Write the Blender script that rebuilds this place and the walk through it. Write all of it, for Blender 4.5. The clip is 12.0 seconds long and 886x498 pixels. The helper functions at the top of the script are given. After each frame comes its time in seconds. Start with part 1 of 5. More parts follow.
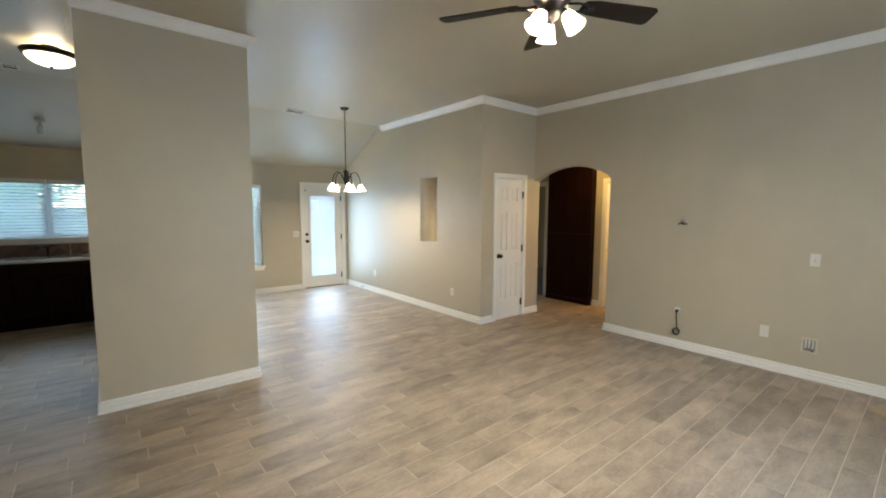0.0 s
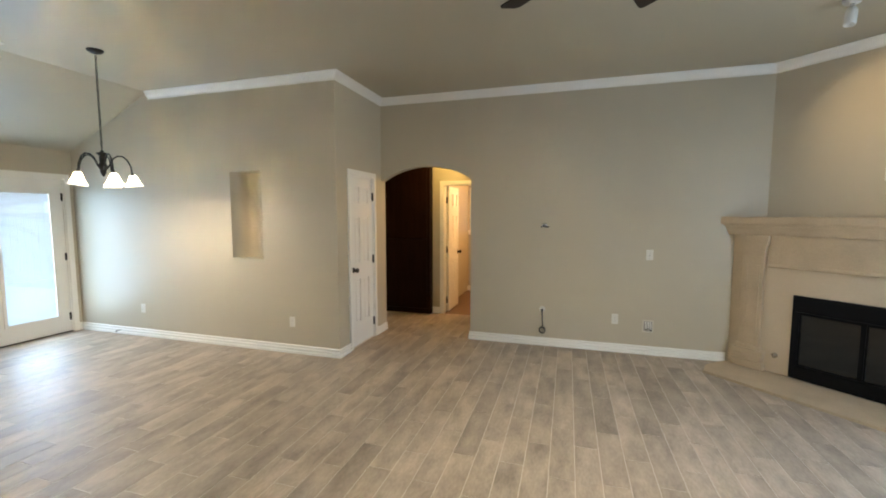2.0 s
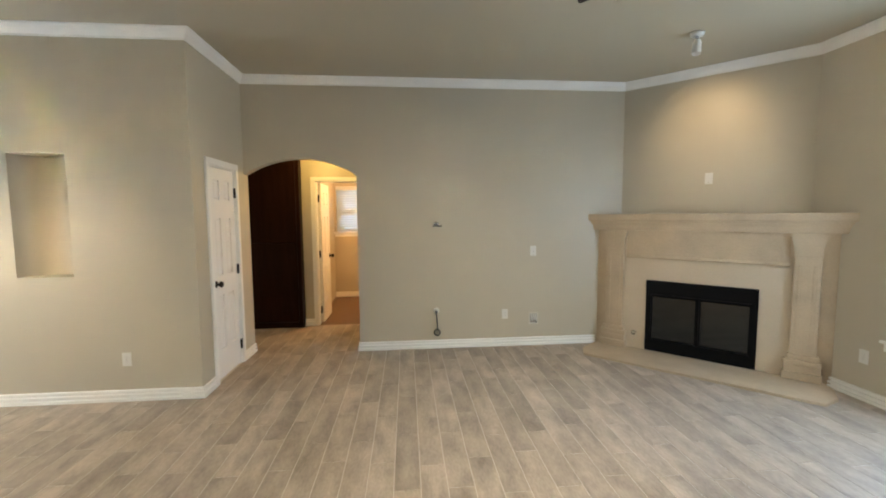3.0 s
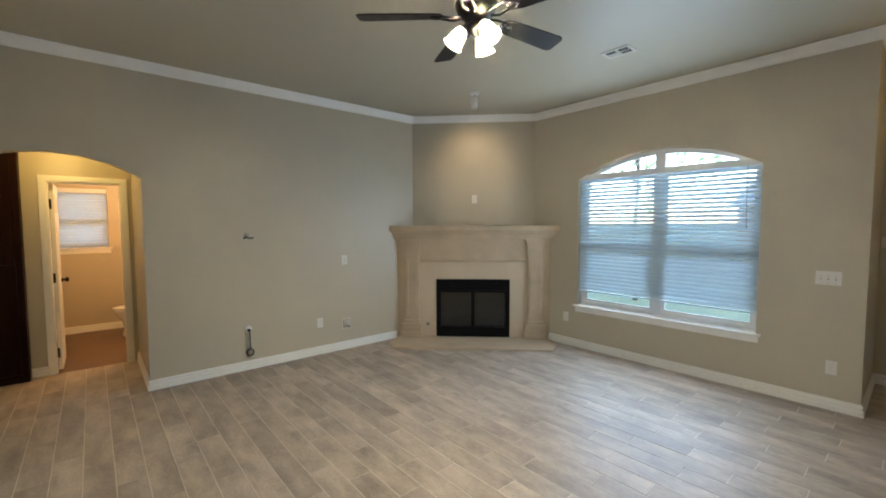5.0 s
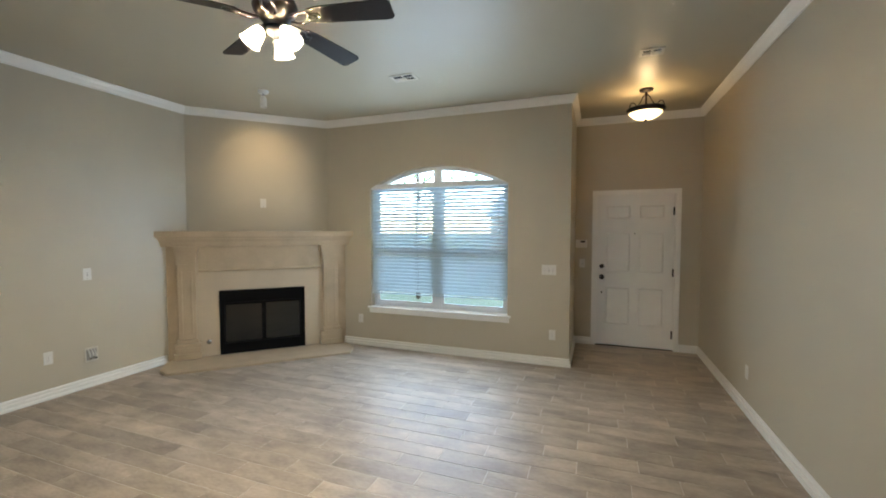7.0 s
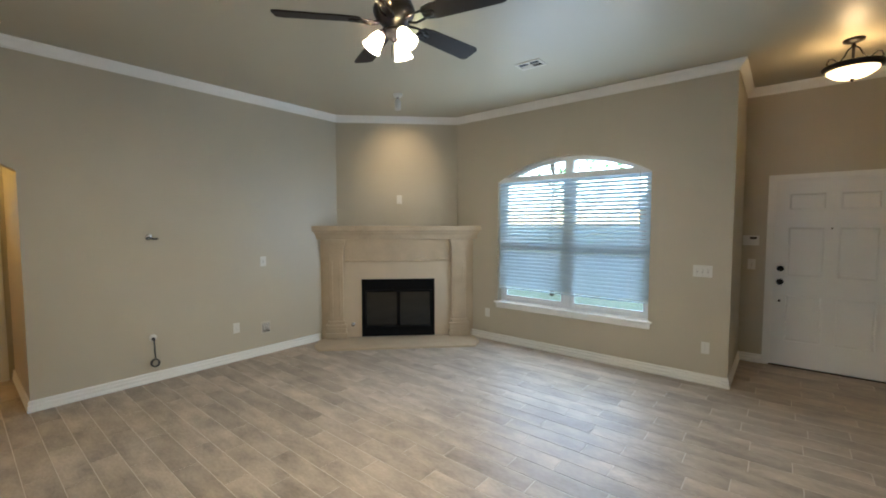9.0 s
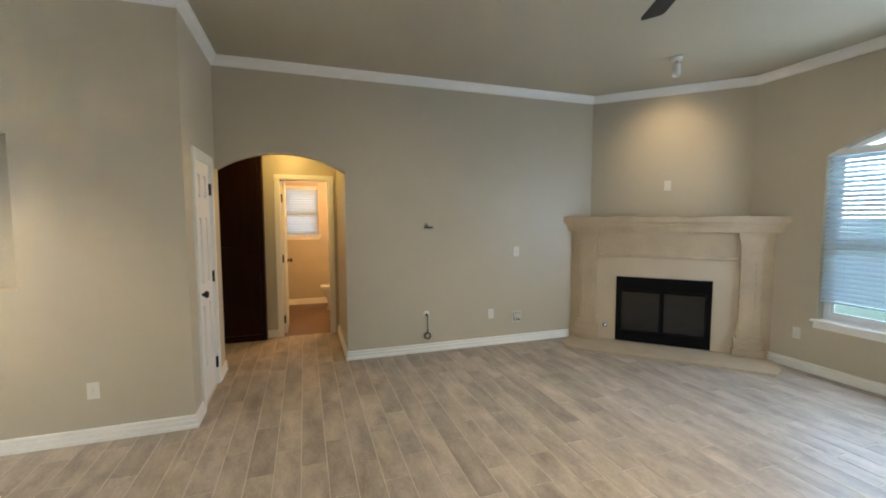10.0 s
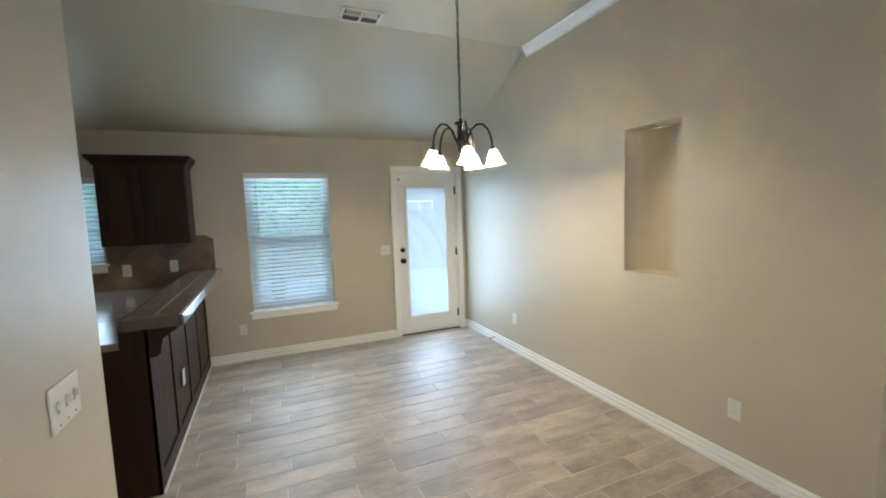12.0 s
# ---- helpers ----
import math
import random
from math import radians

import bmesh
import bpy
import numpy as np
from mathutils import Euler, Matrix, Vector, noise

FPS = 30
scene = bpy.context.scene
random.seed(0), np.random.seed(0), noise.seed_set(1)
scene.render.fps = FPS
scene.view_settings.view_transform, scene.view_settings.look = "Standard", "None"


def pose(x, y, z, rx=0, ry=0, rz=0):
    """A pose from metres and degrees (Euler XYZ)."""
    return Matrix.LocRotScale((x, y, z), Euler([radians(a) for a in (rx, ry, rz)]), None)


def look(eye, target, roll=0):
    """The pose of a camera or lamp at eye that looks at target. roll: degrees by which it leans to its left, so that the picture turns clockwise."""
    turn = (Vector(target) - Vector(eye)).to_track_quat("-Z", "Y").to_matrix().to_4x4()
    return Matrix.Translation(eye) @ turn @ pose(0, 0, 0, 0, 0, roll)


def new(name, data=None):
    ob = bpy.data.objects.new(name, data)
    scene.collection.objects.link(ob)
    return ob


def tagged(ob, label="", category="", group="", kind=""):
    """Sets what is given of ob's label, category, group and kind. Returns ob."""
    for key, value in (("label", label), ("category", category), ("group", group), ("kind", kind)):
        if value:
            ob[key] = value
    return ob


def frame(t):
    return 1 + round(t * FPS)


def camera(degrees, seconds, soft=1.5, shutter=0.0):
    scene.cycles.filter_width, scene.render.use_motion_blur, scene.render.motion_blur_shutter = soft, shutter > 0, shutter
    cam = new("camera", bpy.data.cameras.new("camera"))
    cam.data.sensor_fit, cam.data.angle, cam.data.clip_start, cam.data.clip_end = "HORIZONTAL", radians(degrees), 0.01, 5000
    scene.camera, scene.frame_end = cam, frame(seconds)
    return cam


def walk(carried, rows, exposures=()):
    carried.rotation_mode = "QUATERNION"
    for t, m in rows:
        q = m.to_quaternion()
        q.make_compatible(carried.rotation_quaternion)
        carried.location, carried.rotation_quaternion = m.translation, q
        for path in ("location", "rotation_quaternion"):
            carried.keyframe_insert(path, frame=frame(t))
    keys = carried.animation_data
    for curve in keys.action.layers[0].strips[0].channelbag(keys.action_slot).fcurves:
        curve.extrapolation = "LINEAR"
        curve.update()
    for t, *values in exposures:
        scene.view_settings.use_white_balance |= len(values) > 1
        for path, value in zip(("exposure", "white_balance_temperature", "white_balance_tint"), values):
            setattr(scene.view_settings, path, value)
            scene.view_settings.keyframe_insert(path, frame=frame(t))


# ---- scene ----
cam = camera(94.2, 12.0, soft=1.9)
PATH = [
    (0, (-0.091, 0.012, 1.579), (1.171, 1.552, 1.391), 0.3),
    (0.5, (-0.191, 0.454, 1.571), (1.276, 1.8, 1.384), 0.4),
    (1, (-0.203, 0.85, 1.595), (1.42, 2.005, 1.409), 0.3),
    (1.5, (-0.078, 1.23, 1.568), (1.699, 2.132, 1.399), 0.2),
    (2, (-0.054, 1.637, 1.591), (1.853, 2.215, 1.421), 0.0),
    (2.5, (0.074, 1.956, 1.556), (2.055, 2.182, 1.394), -0.2),
    (3, (0.239, 2.243, 1.565), (2.225, 2.069, 1.4), -0.4),
    (3.2, (0.272, 2.377, 1.554), (2.236, 2.041, 1.388), -0.4),
    (4.8, (0.251, 3.17, 1.564), (1.839, 1.961, 1.438), -0.0),
    (5, (0.231, 3.171, 1.577), (1.75, 1.875, 1.458), -0.2),
    (5.5, (0.236, 3.23, 1.604), (1.548, 1.725, 1.485), 0.0),
    (6, (0.243, 3.295, 1.584), (1.301, 1.601, 1.482), 0.1),
    (6.5, (0.245, 3.319, 1.577), (1.041, 1.487, 1.481), 0.0),
    (6.7, (0.248, 3.35, 1.567), (0.947, 1.478, 1.478), 0.0),
    (8.3, (0.056, 3.213, 1.582), (0.879, 1.394, 1.474), -0.2),
    (8.5, (0.079, 3.197, 1.572), (1.021, 1.437, 1.465), -0.2),
    (9, (0.142, 3.186, 1.574), (1.416, 1.649, 1.456), -0.1),
    (9.5, (0.215, 3.173, 1.564), (1.844, 2.021, 1.434), -0.2),
    (10, (0.487, 3.217, 1.543), (2.377, 2.582, 1.394), -0.1),
    (10.5, (0.801, 3.285, 1.568), (2.793, 3.329, 1.398), -0.3),
    (11, (1.038, 3.238, 1.571), (2.83, 4.102, 1.369), -0.5),
    (11.5, (1.271, 3.178, 1.572), (2.498, 4.741, 1.346), -0.7),
    (12, (1.475, 3.184, 1.556), (2.253, 5.016, 1.37), -2.0),
]
EXPOSURE = 4.76
walk(cam, [(t, look(eye, target, roll)) for t, eye, target, roll in PATH],
     [(t, EXPOSURE + more, kelvin + 330, 9) for t, more, kelvin in ((0, -0.1, 5450), (0.5, -0.14, 5500), (1.5, -0.2, 5450), (3.0, 0.02, 5400), (4.8, -0.3, 5250), (5.5, -0.35, 5250), (6.7, -0.2, 5400), (8.3, -0.2, 5400), (9.0, -0.28, 5250), (9.5, -0.32, 5120), (10.0, -0.18, 5250), (10.5, 0.11, 5330), (11.0, -0.32, 5250), (11.4, -0.32, 5220), (12.0, -0.34, 5230))])

# ---- world, sun and exposure ----
world = bpy.data.worlds.new("world")
scene.world = world
world.use_nodes = True
sky = world.node_tree.nodes.new("ShaderNodeTexSky")
sky.sky_type, sky.sun_disc = "NISHITA", False
sky.sun_elevation, sky.sun_rotation, sky.dust_density = radians(48), radians(250), 0.4
sky.air_density = 1.4
world.node_tree.links.new(sky.outputs[0], world.node_tree.nodes["Background"].inputs[0])
world.node_tree.nodes["Background"].inputs[1].default_value = 0.06
sun = new("sun", bpy.data.lights.new("sun", "SUN"))
sun.data.energy, sun.data.angle, sun.data.color = 0.5, radians(12), (1.0, 0.95, 0.88)
sun.matrix_world = look((-36, 0, 38), (0, 0, 0))

# openings: from, to, sill, head (and crown)
FW = (1.225, 3.095, 0.545, 2.13, 2.39)
KW = (-1.45, 0.03, 1.16, 1.98)
DW = (1.28, 2.15, 0.53, 2.03)
BD = (2.94, 3.755, 0, 2.045)

WARM = (1.0, 0.79, 0.50)


def bulb(name, place, watts, colour, radius=0.04):
    lamp = new(name, bpy.data.lights.new(name, "POINT"))
    lamp.data.energy, lamp.data.color, lamp.data.shadow_soft_size = watts, colour, radius
    lamp.location = place
    return lamp


FAN = Vector((1.905, 1.494, 2.74))
FAN_ANGLES = (51, 171, 291)
CHANDELIER = Vector((2.75, 5.80, 3.05))
H = 3.08
ENTRY_LIGHT = Vector((-0.24, -1.62, H))
KITCHEN_LIGHT = Vector((-0.40, 5.45, H))
for a in FAN_ANGLES:
    bulb("fan_bulb", FAN + Vector((0.106 * math.cos(radians(a)), 0.106 * math.sin(radians(a)), -0.136)), 2.9, WARM, 0.02)
for k in range(5):
    a = radians(39 + 72 * k)
    bulb("chandelier_bulb", CHANDELIER + Vector((0.22 * math.cos(a), 0.22 * math.sin(a), -1.176)), 0.68, (1.0, 0.76, 0.46), 0.02)
bulb("entry_bulb", ENTRY_LIGHT + Vector((0, 0, -0.238)), 0.50, (1.0, 0.64, 0.28), 0.05)
bulb("kitchen_bulb", KITCHEN_LIGHT + Vector((0, 0, -0.10)), 0.5, WARM, 0.10)
bulb("hall_bulb", (5.68, 3.38, 2.33), 0.75, (1.0, 0.61, 0.15), 0.06)
bulb("bath_bulb", (7.1, 2.5, 2.2), 2.9, (1.0, 0.54, 0.20), 0.1)


def skylight(name, place, target, width, height, watts, colour=(0.77, 0.90, 1.0)):
    """The sky's light in a window's opening."""
    lamp = new(name, bpy.data.lights.new(name, "AREA"))
    lamp.data.shape, lamp.data.size, lamp.data.size_y = "RECTANGLE", width, height
    lamp.data.energy, lamp.data.color = watts, colour
    lamp.matrix_world = look(place, target)


FC, DC, BC, KC = (FW[0] + FW[1]) / 2, (DW[0] + DW[1]) / 2, (BD[0] + BD[1]) / 2, (KW[0] + KW[1]) / 2
skylight("front_window_light", (FC, -1.52, 1.45), (FC, 0, 1.40), FW[1] - FW[0] - 0.1, FW[4] - FW[2] - 0.2, 2.15)
skylight("front_window_sky", (FC, -1.70, 1.40), (FC, 0, 1.20), FW[1] - FW[0] - 0.1, FW[4] - FW[2] - 0.3, 0.42, (0.60, 0.82, 1.0))
skylight("dining_window_light", (DC, 8.045, 1.28), (DC, 6, 1.25), DW[1] - DW[0] - 0.1, DW[3] - DW[2] - 0.1, 0.75)
skylight("dining_window_sky", (DC, 8.23, 1.28), (DC, 6, 1.10), DW[1] - DW[0] - 0.1, DW[3] - DW[2] - 0.1, 0.75, (0.88, 0.97, 1.0))
skylight("back_door_light", (BC, 8.045, 1.05), (BC, 6, 1.03), 0.53, 1.6, 0.95, (0.62, 0.82, 1.0))
skylight("back_door_sky", (BC, 8.17, 1.05), (BC, 6, 1.0), 0.53, 1.6, 0.34, (1.0, 0.95, 0.88))
skylight("bath_window_sky", (8.40, 3.28, 1.68), (7, 3.28, 1.6), 0.5, 0.75, 0.02)
skylight("kitchen_window_light", (KC, 8.045, 1.57), (KC, 6, 1.55), KW[1] - KW[0] - 0.1, KW[3] - KW[2] - 0.1, 0.3)
skylight("kitchen_window_sky", (KC, 8.23, 1.57), (KC, 6, 1.45), KW[1] - KW[0] - 0.1, KW[3] - KW[2] - 0.1, 0.6)
spot = new("spot_bulb", bpy.data.lights.new("spot_bulb", "SPOT"))
spot.data.energy, spot.data.color, spot.data.spot_size, spot.data.spot_blend, spot.data.shadow_soft_size = 0.95, (1.0, 0.66, 0.31), radians(75), 0.9, 0.03
spot.matrix_world = look((3.66, -0.25, 2.83), (4.40, -0.98, 2.38))


# ---- materials ----
def mat(name, colour, rough=0.5, metal=0.0, var=0.06, scale=3.0, fine=90.0, bump=0.05, spec=0.5, emit=0.0, translucent=0.0, stretch=(1, 1, 1), random=0.0, island=0.0):
    m = bpy.data.materials.new(name)
    m.use_nodes = True
    nt = m.node_tree
    n, link = nt.nodes, nt.links.new
    b = n["Principled BSDF"]
    geo = n.new("ShaderNodeNewGeometry")
    mp = n.new("ShaderNodeMapping")
    mp.inputs["Scale"].default_value = stretch
    link(geo.outputs["Position"], mp.inputs["Vector"])
    vec = mp.outputs["Vector"]
    if random or island:
        rnd = n.new("ShaderNodeObjectInfo").outputs["Random"] if random else geo.outputs["Random Per Island"]
        off = n.new("ShaderNodeVectorMath")
        off.operation = "MULTIPLY_ADD"
        comb = n.new("ShaderNodeCombineXYZ")
        for k in range(3):
            link(rnd, comb.inputs[k])
        off.inputs[1].default_value = (37, 53, 71)
        link(comb.outputs[0], off.inputs[0])
        link(vec, off.inputs[2])
        vec = off.outputs[0]
    big, small = n.new("ShaderNodeTexNoise"), n.new("ShaderNodeTexNoise")
    big.inputs["Scale"].default_value, small.inputs["Scale"].default_value = scale, fine
    big.inputs["Detail"].default_value, small.inputs["Detail"].default_value = 4, 3
    link(vec, big.inputs["Vector"])
    link(vec, small.inputs["Vector"])
    add = n.new("ShaderNodeMath")
    add.operation = "MULTIPLY_ADD"
    add.inputs[1].default_value = 0.4
    link(small.outputs["Fac"], add.inputs[0])
    link(big.outputs["Fac"], add.inputs[2])
    rng = n.new("ShaderNodeMapRange")
    rng.inputs["From Min"].default_value, rng.inputs["From Max"].default_value = 0.4, 1.0
    rng.inputs["To Min"].default_value, rng.inputs["To Max"].default_value = 1 - var, 1 + var
    link(add.outputs[0], rng.inputs["Value"])
    value = rng.outputs[0]
    if random or island:
        tone = n.new("ShaderNodeMapRange")
        tone.inputs["To Min"].default_value, tone.inputs["To Max"].default_value = 1 - (random or island), 1 + (random or island)
        link(rnd, tone.inputs["Value"])
        mul = n.new("ShaderNodeMath")
        mul.operation = "MULTIPLY"
        link(tone.outputs[0], mul.inputs[0])
        link(value, mul.inputs[1])
        value = mul.outputs[0]
    tint = n.new("ShaderNodeVectorMath")
    tint.operation = "SCALE"
    tint.inputs[0].default_value = colour
    link(value, tint.inputs["Scale"])
    link(tint.outputs[0], b.inputs["Base Color"])
    rr = n.new("ShaderNodeMapRange")
    rr.inputs["To Min"].default_value, rr.inputs["To Max"].default_value = max(0.02, rough - 0.08), min(1, rough + 0.08)
    link(big.outputs["Fac"], rr.inputs["Value"])
    link(rr.outputs[0], b.inputs["Roughness"])
    b.inputs["Metallic"].default_value = metal
    b.inputs["Specular IOR Level"].default_value = spec
    if bump:
        bp = n.new("ShaderNodeBump")
        bp.inputs["Strength"].default_value, bp.inputs["Distance"].default_value = bump, 0.01
        link(small.outputs["Fac"], bp.inputs["Height"])
        link(bp.outputs[0], b.inputs["Normal"])
    if emit:
        b.inputs["Emission Color"].default_value = (1.0, 0.78, 0.52, 1)
        b.inputs["Emission Strength"].default_value = emit
    if translucent:
        tr, mix = n.new("ShaderNodeBsdfTranslucent"), n.new("ShaderNodeMixShader")
        link(tint.outputs[0], tr.inputs["Color"])
        mix.inputs[0].default_value = translucent
        link(b.outputs[0], mix.inputs[1])
        link(tr.outputs[0], mix.inputs[2])
        link(mix.outputs[0], n["Material Output"].inputs["Surface"])
    return m


def glass(name, rough=0.0, tint=(1, 1, 1, 1)):
    m = bpy.data.materials.new(name)
    m.use_nodes = True
    n, link = m.node_tree.nodes, m.node_tree.links.new
    clear, shine, mix, fres = n.new("ShaderNodeBsdfTransparent"), n.new("ShaderNodeBsdfGlossy"), n.new("ShaderNodeMixShader"), n.new("ShaderNodeFresnel")
    clear.inputs[0].default_value, shine.inputs["Roughness"].default_value = tint, rough
    link(fres.outputs[0], mix.inputs[0])
    link(clear.outputs[0], mix.inputs[1])
    link(shine.outputs[0], mix.inputs[2])
    link(mix.outputs[0], n["Material Output"].inputs["Surface"])
    return m


M_WALL = mat("wall_paint", (0.496, 0.441, 0.333), 0.42, var=0.03, scale=1.5, fine=160, bump=0.06)
M_CEIL = mat("ceiling_paint", (0.46, 0.416, 0.308), 0.45, var=0.03, scale=1.2, fine=120, bump=0.08)
M_TRIM = mat("white_trim_paint", (0.86, 0.84, 0.79), 0.35, var=0.03, scale=4, fine=60, bump=0.02)
M_DOOR = mat("white_door_paint", (0.82, 0.80, 0.76), 0.38, var=0.03, scale=3, fine=70, bump=0.03)
# white slats; the blue of the skylight on them is mixed into the colour
M_BLIND = mat("blind_slat_sky_tinted", (0.72, 0.785, 0.82), 0.5, var=0.03, bump=0.0, translucent=0.5)
M_VINYL = mat("white_vinyl", (0.80, 0.80, 0.80), 0.35, var=0.02, bump=0.0)
M_PANE = glass("window_glass")
M_PLANK = mat("plank_tile", (0.378, 0.314, 0.249), 0.50, spec=0.65, var=0.42, scale=2.4, fine=22, bump=0.05, stretch=(1.3, 3.2, 1), random=0.145)
M_PLANK_FAR = mat("plank_tile_far", (0.378, 0.314, 0.249), 0.50, spec=0.65, var=0.42, scale=2.4, fine=22, bump=0.05, stretch=(1.3, 3.2, 1), island=0.145)
M_GROUT = mat("grout", (0.66, 0.60, 0.52), 0.8, var=0.1, scale=5, fine=200)
M_DARK = mat("dark_stained_wood", (0.028, 0.0125, 0.0062), 0.45, spec=0.16, var=0.35, scale=3, fine=40, bump=0.05, stretch=(6, 6, 0.6))
M_STONE_PALE = mat("pale_stone_facing", (0.58, 0.48, 0.345), 0.6, var=0.08, scale=2, fine=60, bump=0.1)
M_STONE = mat("cast_stone", (0.49, 0.39, 0.265), 0.75, var=0.15, scale=3.5, fine=70, bump=0.25)
M_ESPRESSO = mat("espresso_stained_wood", (0.016, 0.0055, 0.003), 0.4, spec=0.08, var=0.35, scale=3, fine=40, bump=0.05, stretch=(6, 6, 0.6))
M_BELL = mat("lit_bell_glass", (0.92, 0.89, 0.83), 0.4, var=0.06, scale=30, bump=0.0, emit=0.012, translucent=0.92)
M_BLACK = mat("black_metal", (0.004, 0.004, 0.0045), 0.35, spec=0.12, var=0.1, bump=0.03)
M_BRONZE = mat("oil_rubbed_bronze", (0.019, 0.015, 0.013), 0.45, 0.5, var=0.15, scale=20, fine=150, bump=0.03)
M_FIREGLASS = mat("smoked_glass", (0.003, 0.0055, 0.006), 0.07, var=0.1, bump=0.0, spec=0.7)
M_PLATE = mat("plate_plastic", (0.70, 0.68, 0.63), 0.35, var=0.02, bump=0.0)
M_SHADE = mat("lit_frosted_glass", (0.9, 0.87, 0.8), 0.4, var=0.03, bump=0.0, emit=0.012, translucent=0.85)
M_BOWL = mat("lit_alabaster_glass", (0.80, 0.72, 0.60), 0.4, var=0.22, scale=14, bump=0.0, emit=0.02, translucent=0.78)
M_BLADE = mat("walnut_fan_blade", (0.020, 0.014, 0.010), 0.6, spec=0.25, var=0.3, scale=4, fine=40, bump=0.04)
M_VENTDARK = mat("vent_shadow", (0.02, 0.02, 0.02), 0.8, var=0.1)
M_VENT = mat("painted_vent_metal", (0.60, 0.555, 0.46), 0.4, var=0.04, bump=0.0)
M_MORTAR = mat("brown_mortar", (0.14, 0.105, 0.08), 0.85, var=0.15, scale=6, fine=120)
M_EDGE = mat("glossy_edge_tile", (0.10, 0.075, 0.06), 0.14, var=0.2, scale=8, fine=60, bump=0.03)
M_SLOT = mat("plate_slot_grey", (0.34, 0.32, 0.29), 0.6, var=0.05, bump=0.0)
M_CHROME = mat("brushed_steel", (0.6, 0.6, 0.6), 0.25, 1.0, var=0.05, bump=0.0)
M_TILE = mat("slate_tile", (0.16, 0.105, 0.07), 0.45, var=0.3, scale=5, fine=50, bump=0.15, random=0.3)
M_BARTILE = mat("bar_tile", (0.15, 0.11, 0.085), 0.2, var=0.25, scale=5, fine=50, bump=0.06, random=0.15)
M_COUNTER = mat("counter_tile", (0.24, 0.19, 0.16), 0.15, var=0.2, scale=6, fine=50, bump=0.05)
M_BATHFLOOR = mat("bath_floor_brown", (0.13, 0.07, 0.04), 0.4, var=0.2, scale=3, fine=40, stretch=(1, 6, 1))
M_PORCELAIN = mat("porcelain", (0.85, 0.84, 0.80), 0.12, var=0.01, bump=0.0)
M_CABLE = mat("cable_rubber", (0.03, 0.03, 0.03), 0.6, var=0.1, bump=0.0)
M_GRASS = mat("lawn", (0.045, 0.06, 0.022), 0.9, var=0.3, scale=0.8, fine=25, bump=0.3)
M_CONCRETE = mat("concrete", (0.45, 0.43, 0.40), 0.85, var=0.1, scale=1, fine=40)
M_ASPHALT = mat("asphalt", (0.05, 0.05, 0.052), 0.9, var=0.15, scale=1, fine=60)
M_FENCE = mat("cedar_fence", (0.26, 0.17, 0.11), 0.8, var=0.25, scale=2, fine=30, stretch=(4, 4, 0.5))
M_BARK = mat("bark", (0.10, 0.075, 0.055), 0.9, var=0.3, scale=5, fine=40, bump=0.4)
M_LEAF = mat("leaf", (0.19, 0.40, 0.11), 0.6, var=0.35, scale=2, fine=20, translucent=0.5, island=0.3)
M_BRICK = mat("house_brick", (0.30, 0.18, 0.13), 0.85, var=0.2, scale=3, fine=30)
M_ROOF = mat("roof_shingle", (0.14, 0.13, 0.125), 0.9, var=0.2, scale=2, fine=30)

# ---- building helpers ----
ORIGIN = {}


def box(bm, x0, x1, y0, y1, z0, z1, bevel=0.0):
    vs = [bm.verts.new((x, y, z)) for x in (x0, x1) for y in (y0, y1) for z in (z0, z1)]
    fs = [bm.faces.new([vs[i] for i in f]) for f in ((0, 1, 3, 2), (4, 6, 7, 5), (0, 4, 5, 1), (2, 3, 7, 6), (0, 2, 6, 4), (1, 5, 7, 3))]
    if bevel:
        edges = list({e for f in fs for e in f.edges})
        bmesh.ops.bevel(bm, geom=edges, offset=bevel, segments=2, affect="EDGES", profile=0.5)
    return bm


def boxes(*rows, bevel=0.0):
    bm = bmesh.new()
    for r in rows:
        box(bm, *r, bevel=bevel)
    return bm


def prism(bm, pts, axis, a0, a1):
    """A polygon in the plane across axis, pushed from a0 to a1. pts follow the two other axes in xyz order."""
    def place(p, a):
        return {"x": (a, p[0], p[1]), "y": (p[0], a, p[1]), "z": (p[0], p[1], a)}[axis]
    lo, hi = [bm.verts.new(place(p, a0)) for p in pts], [bm.verts.new(place(p, a1)) for p in pts]
    n = len(pts)
    bm.faces.new(lo), bm.faces.new(hi[::-1])
    for k in range(n):
        bm.faces.new((lo[k], hi[k], hi[(k + 1) % n], lo[(k + 1) % n]))
    bmesh.ops.recalc_face_normals(bm, faces=bm.faces[:])
    return bm


def lathe(bm, profile, centre=(0, 0, 0), turn=None, seg=24, wave=0.0, waves=8):
    """A profile of (radius, z) spun round z, then turned and set at centre. wave flutes the rim end of the profile."""
    turn = turn or Matrix.Identity(4)
    rings = []
    for i, (r, z) in enumerate(profile):
        f = wave * (i / max(1, len(profile) - 1)) ** 2
        ring = []
        for k in range(seg):
            a = 2 * math.pi * k / seg
            rr = max(r, 1e-4) * (1 + f * math.cos(waves * a))
            ring.append(bm.verts.new(Matrix.Translation(centre) @ turn @ Vector((rr * math.cos(a), rr * math.sin(a), z))))
        rings.append(ring)
    for a, b in zip(rings, rings[1:]):
        for k in range(seg):
            f = bm.faces.new((a[k], a[(k + 1) % seg], b[(k + 1) % seg], b[k]))
            f.smooth = True
    return bm


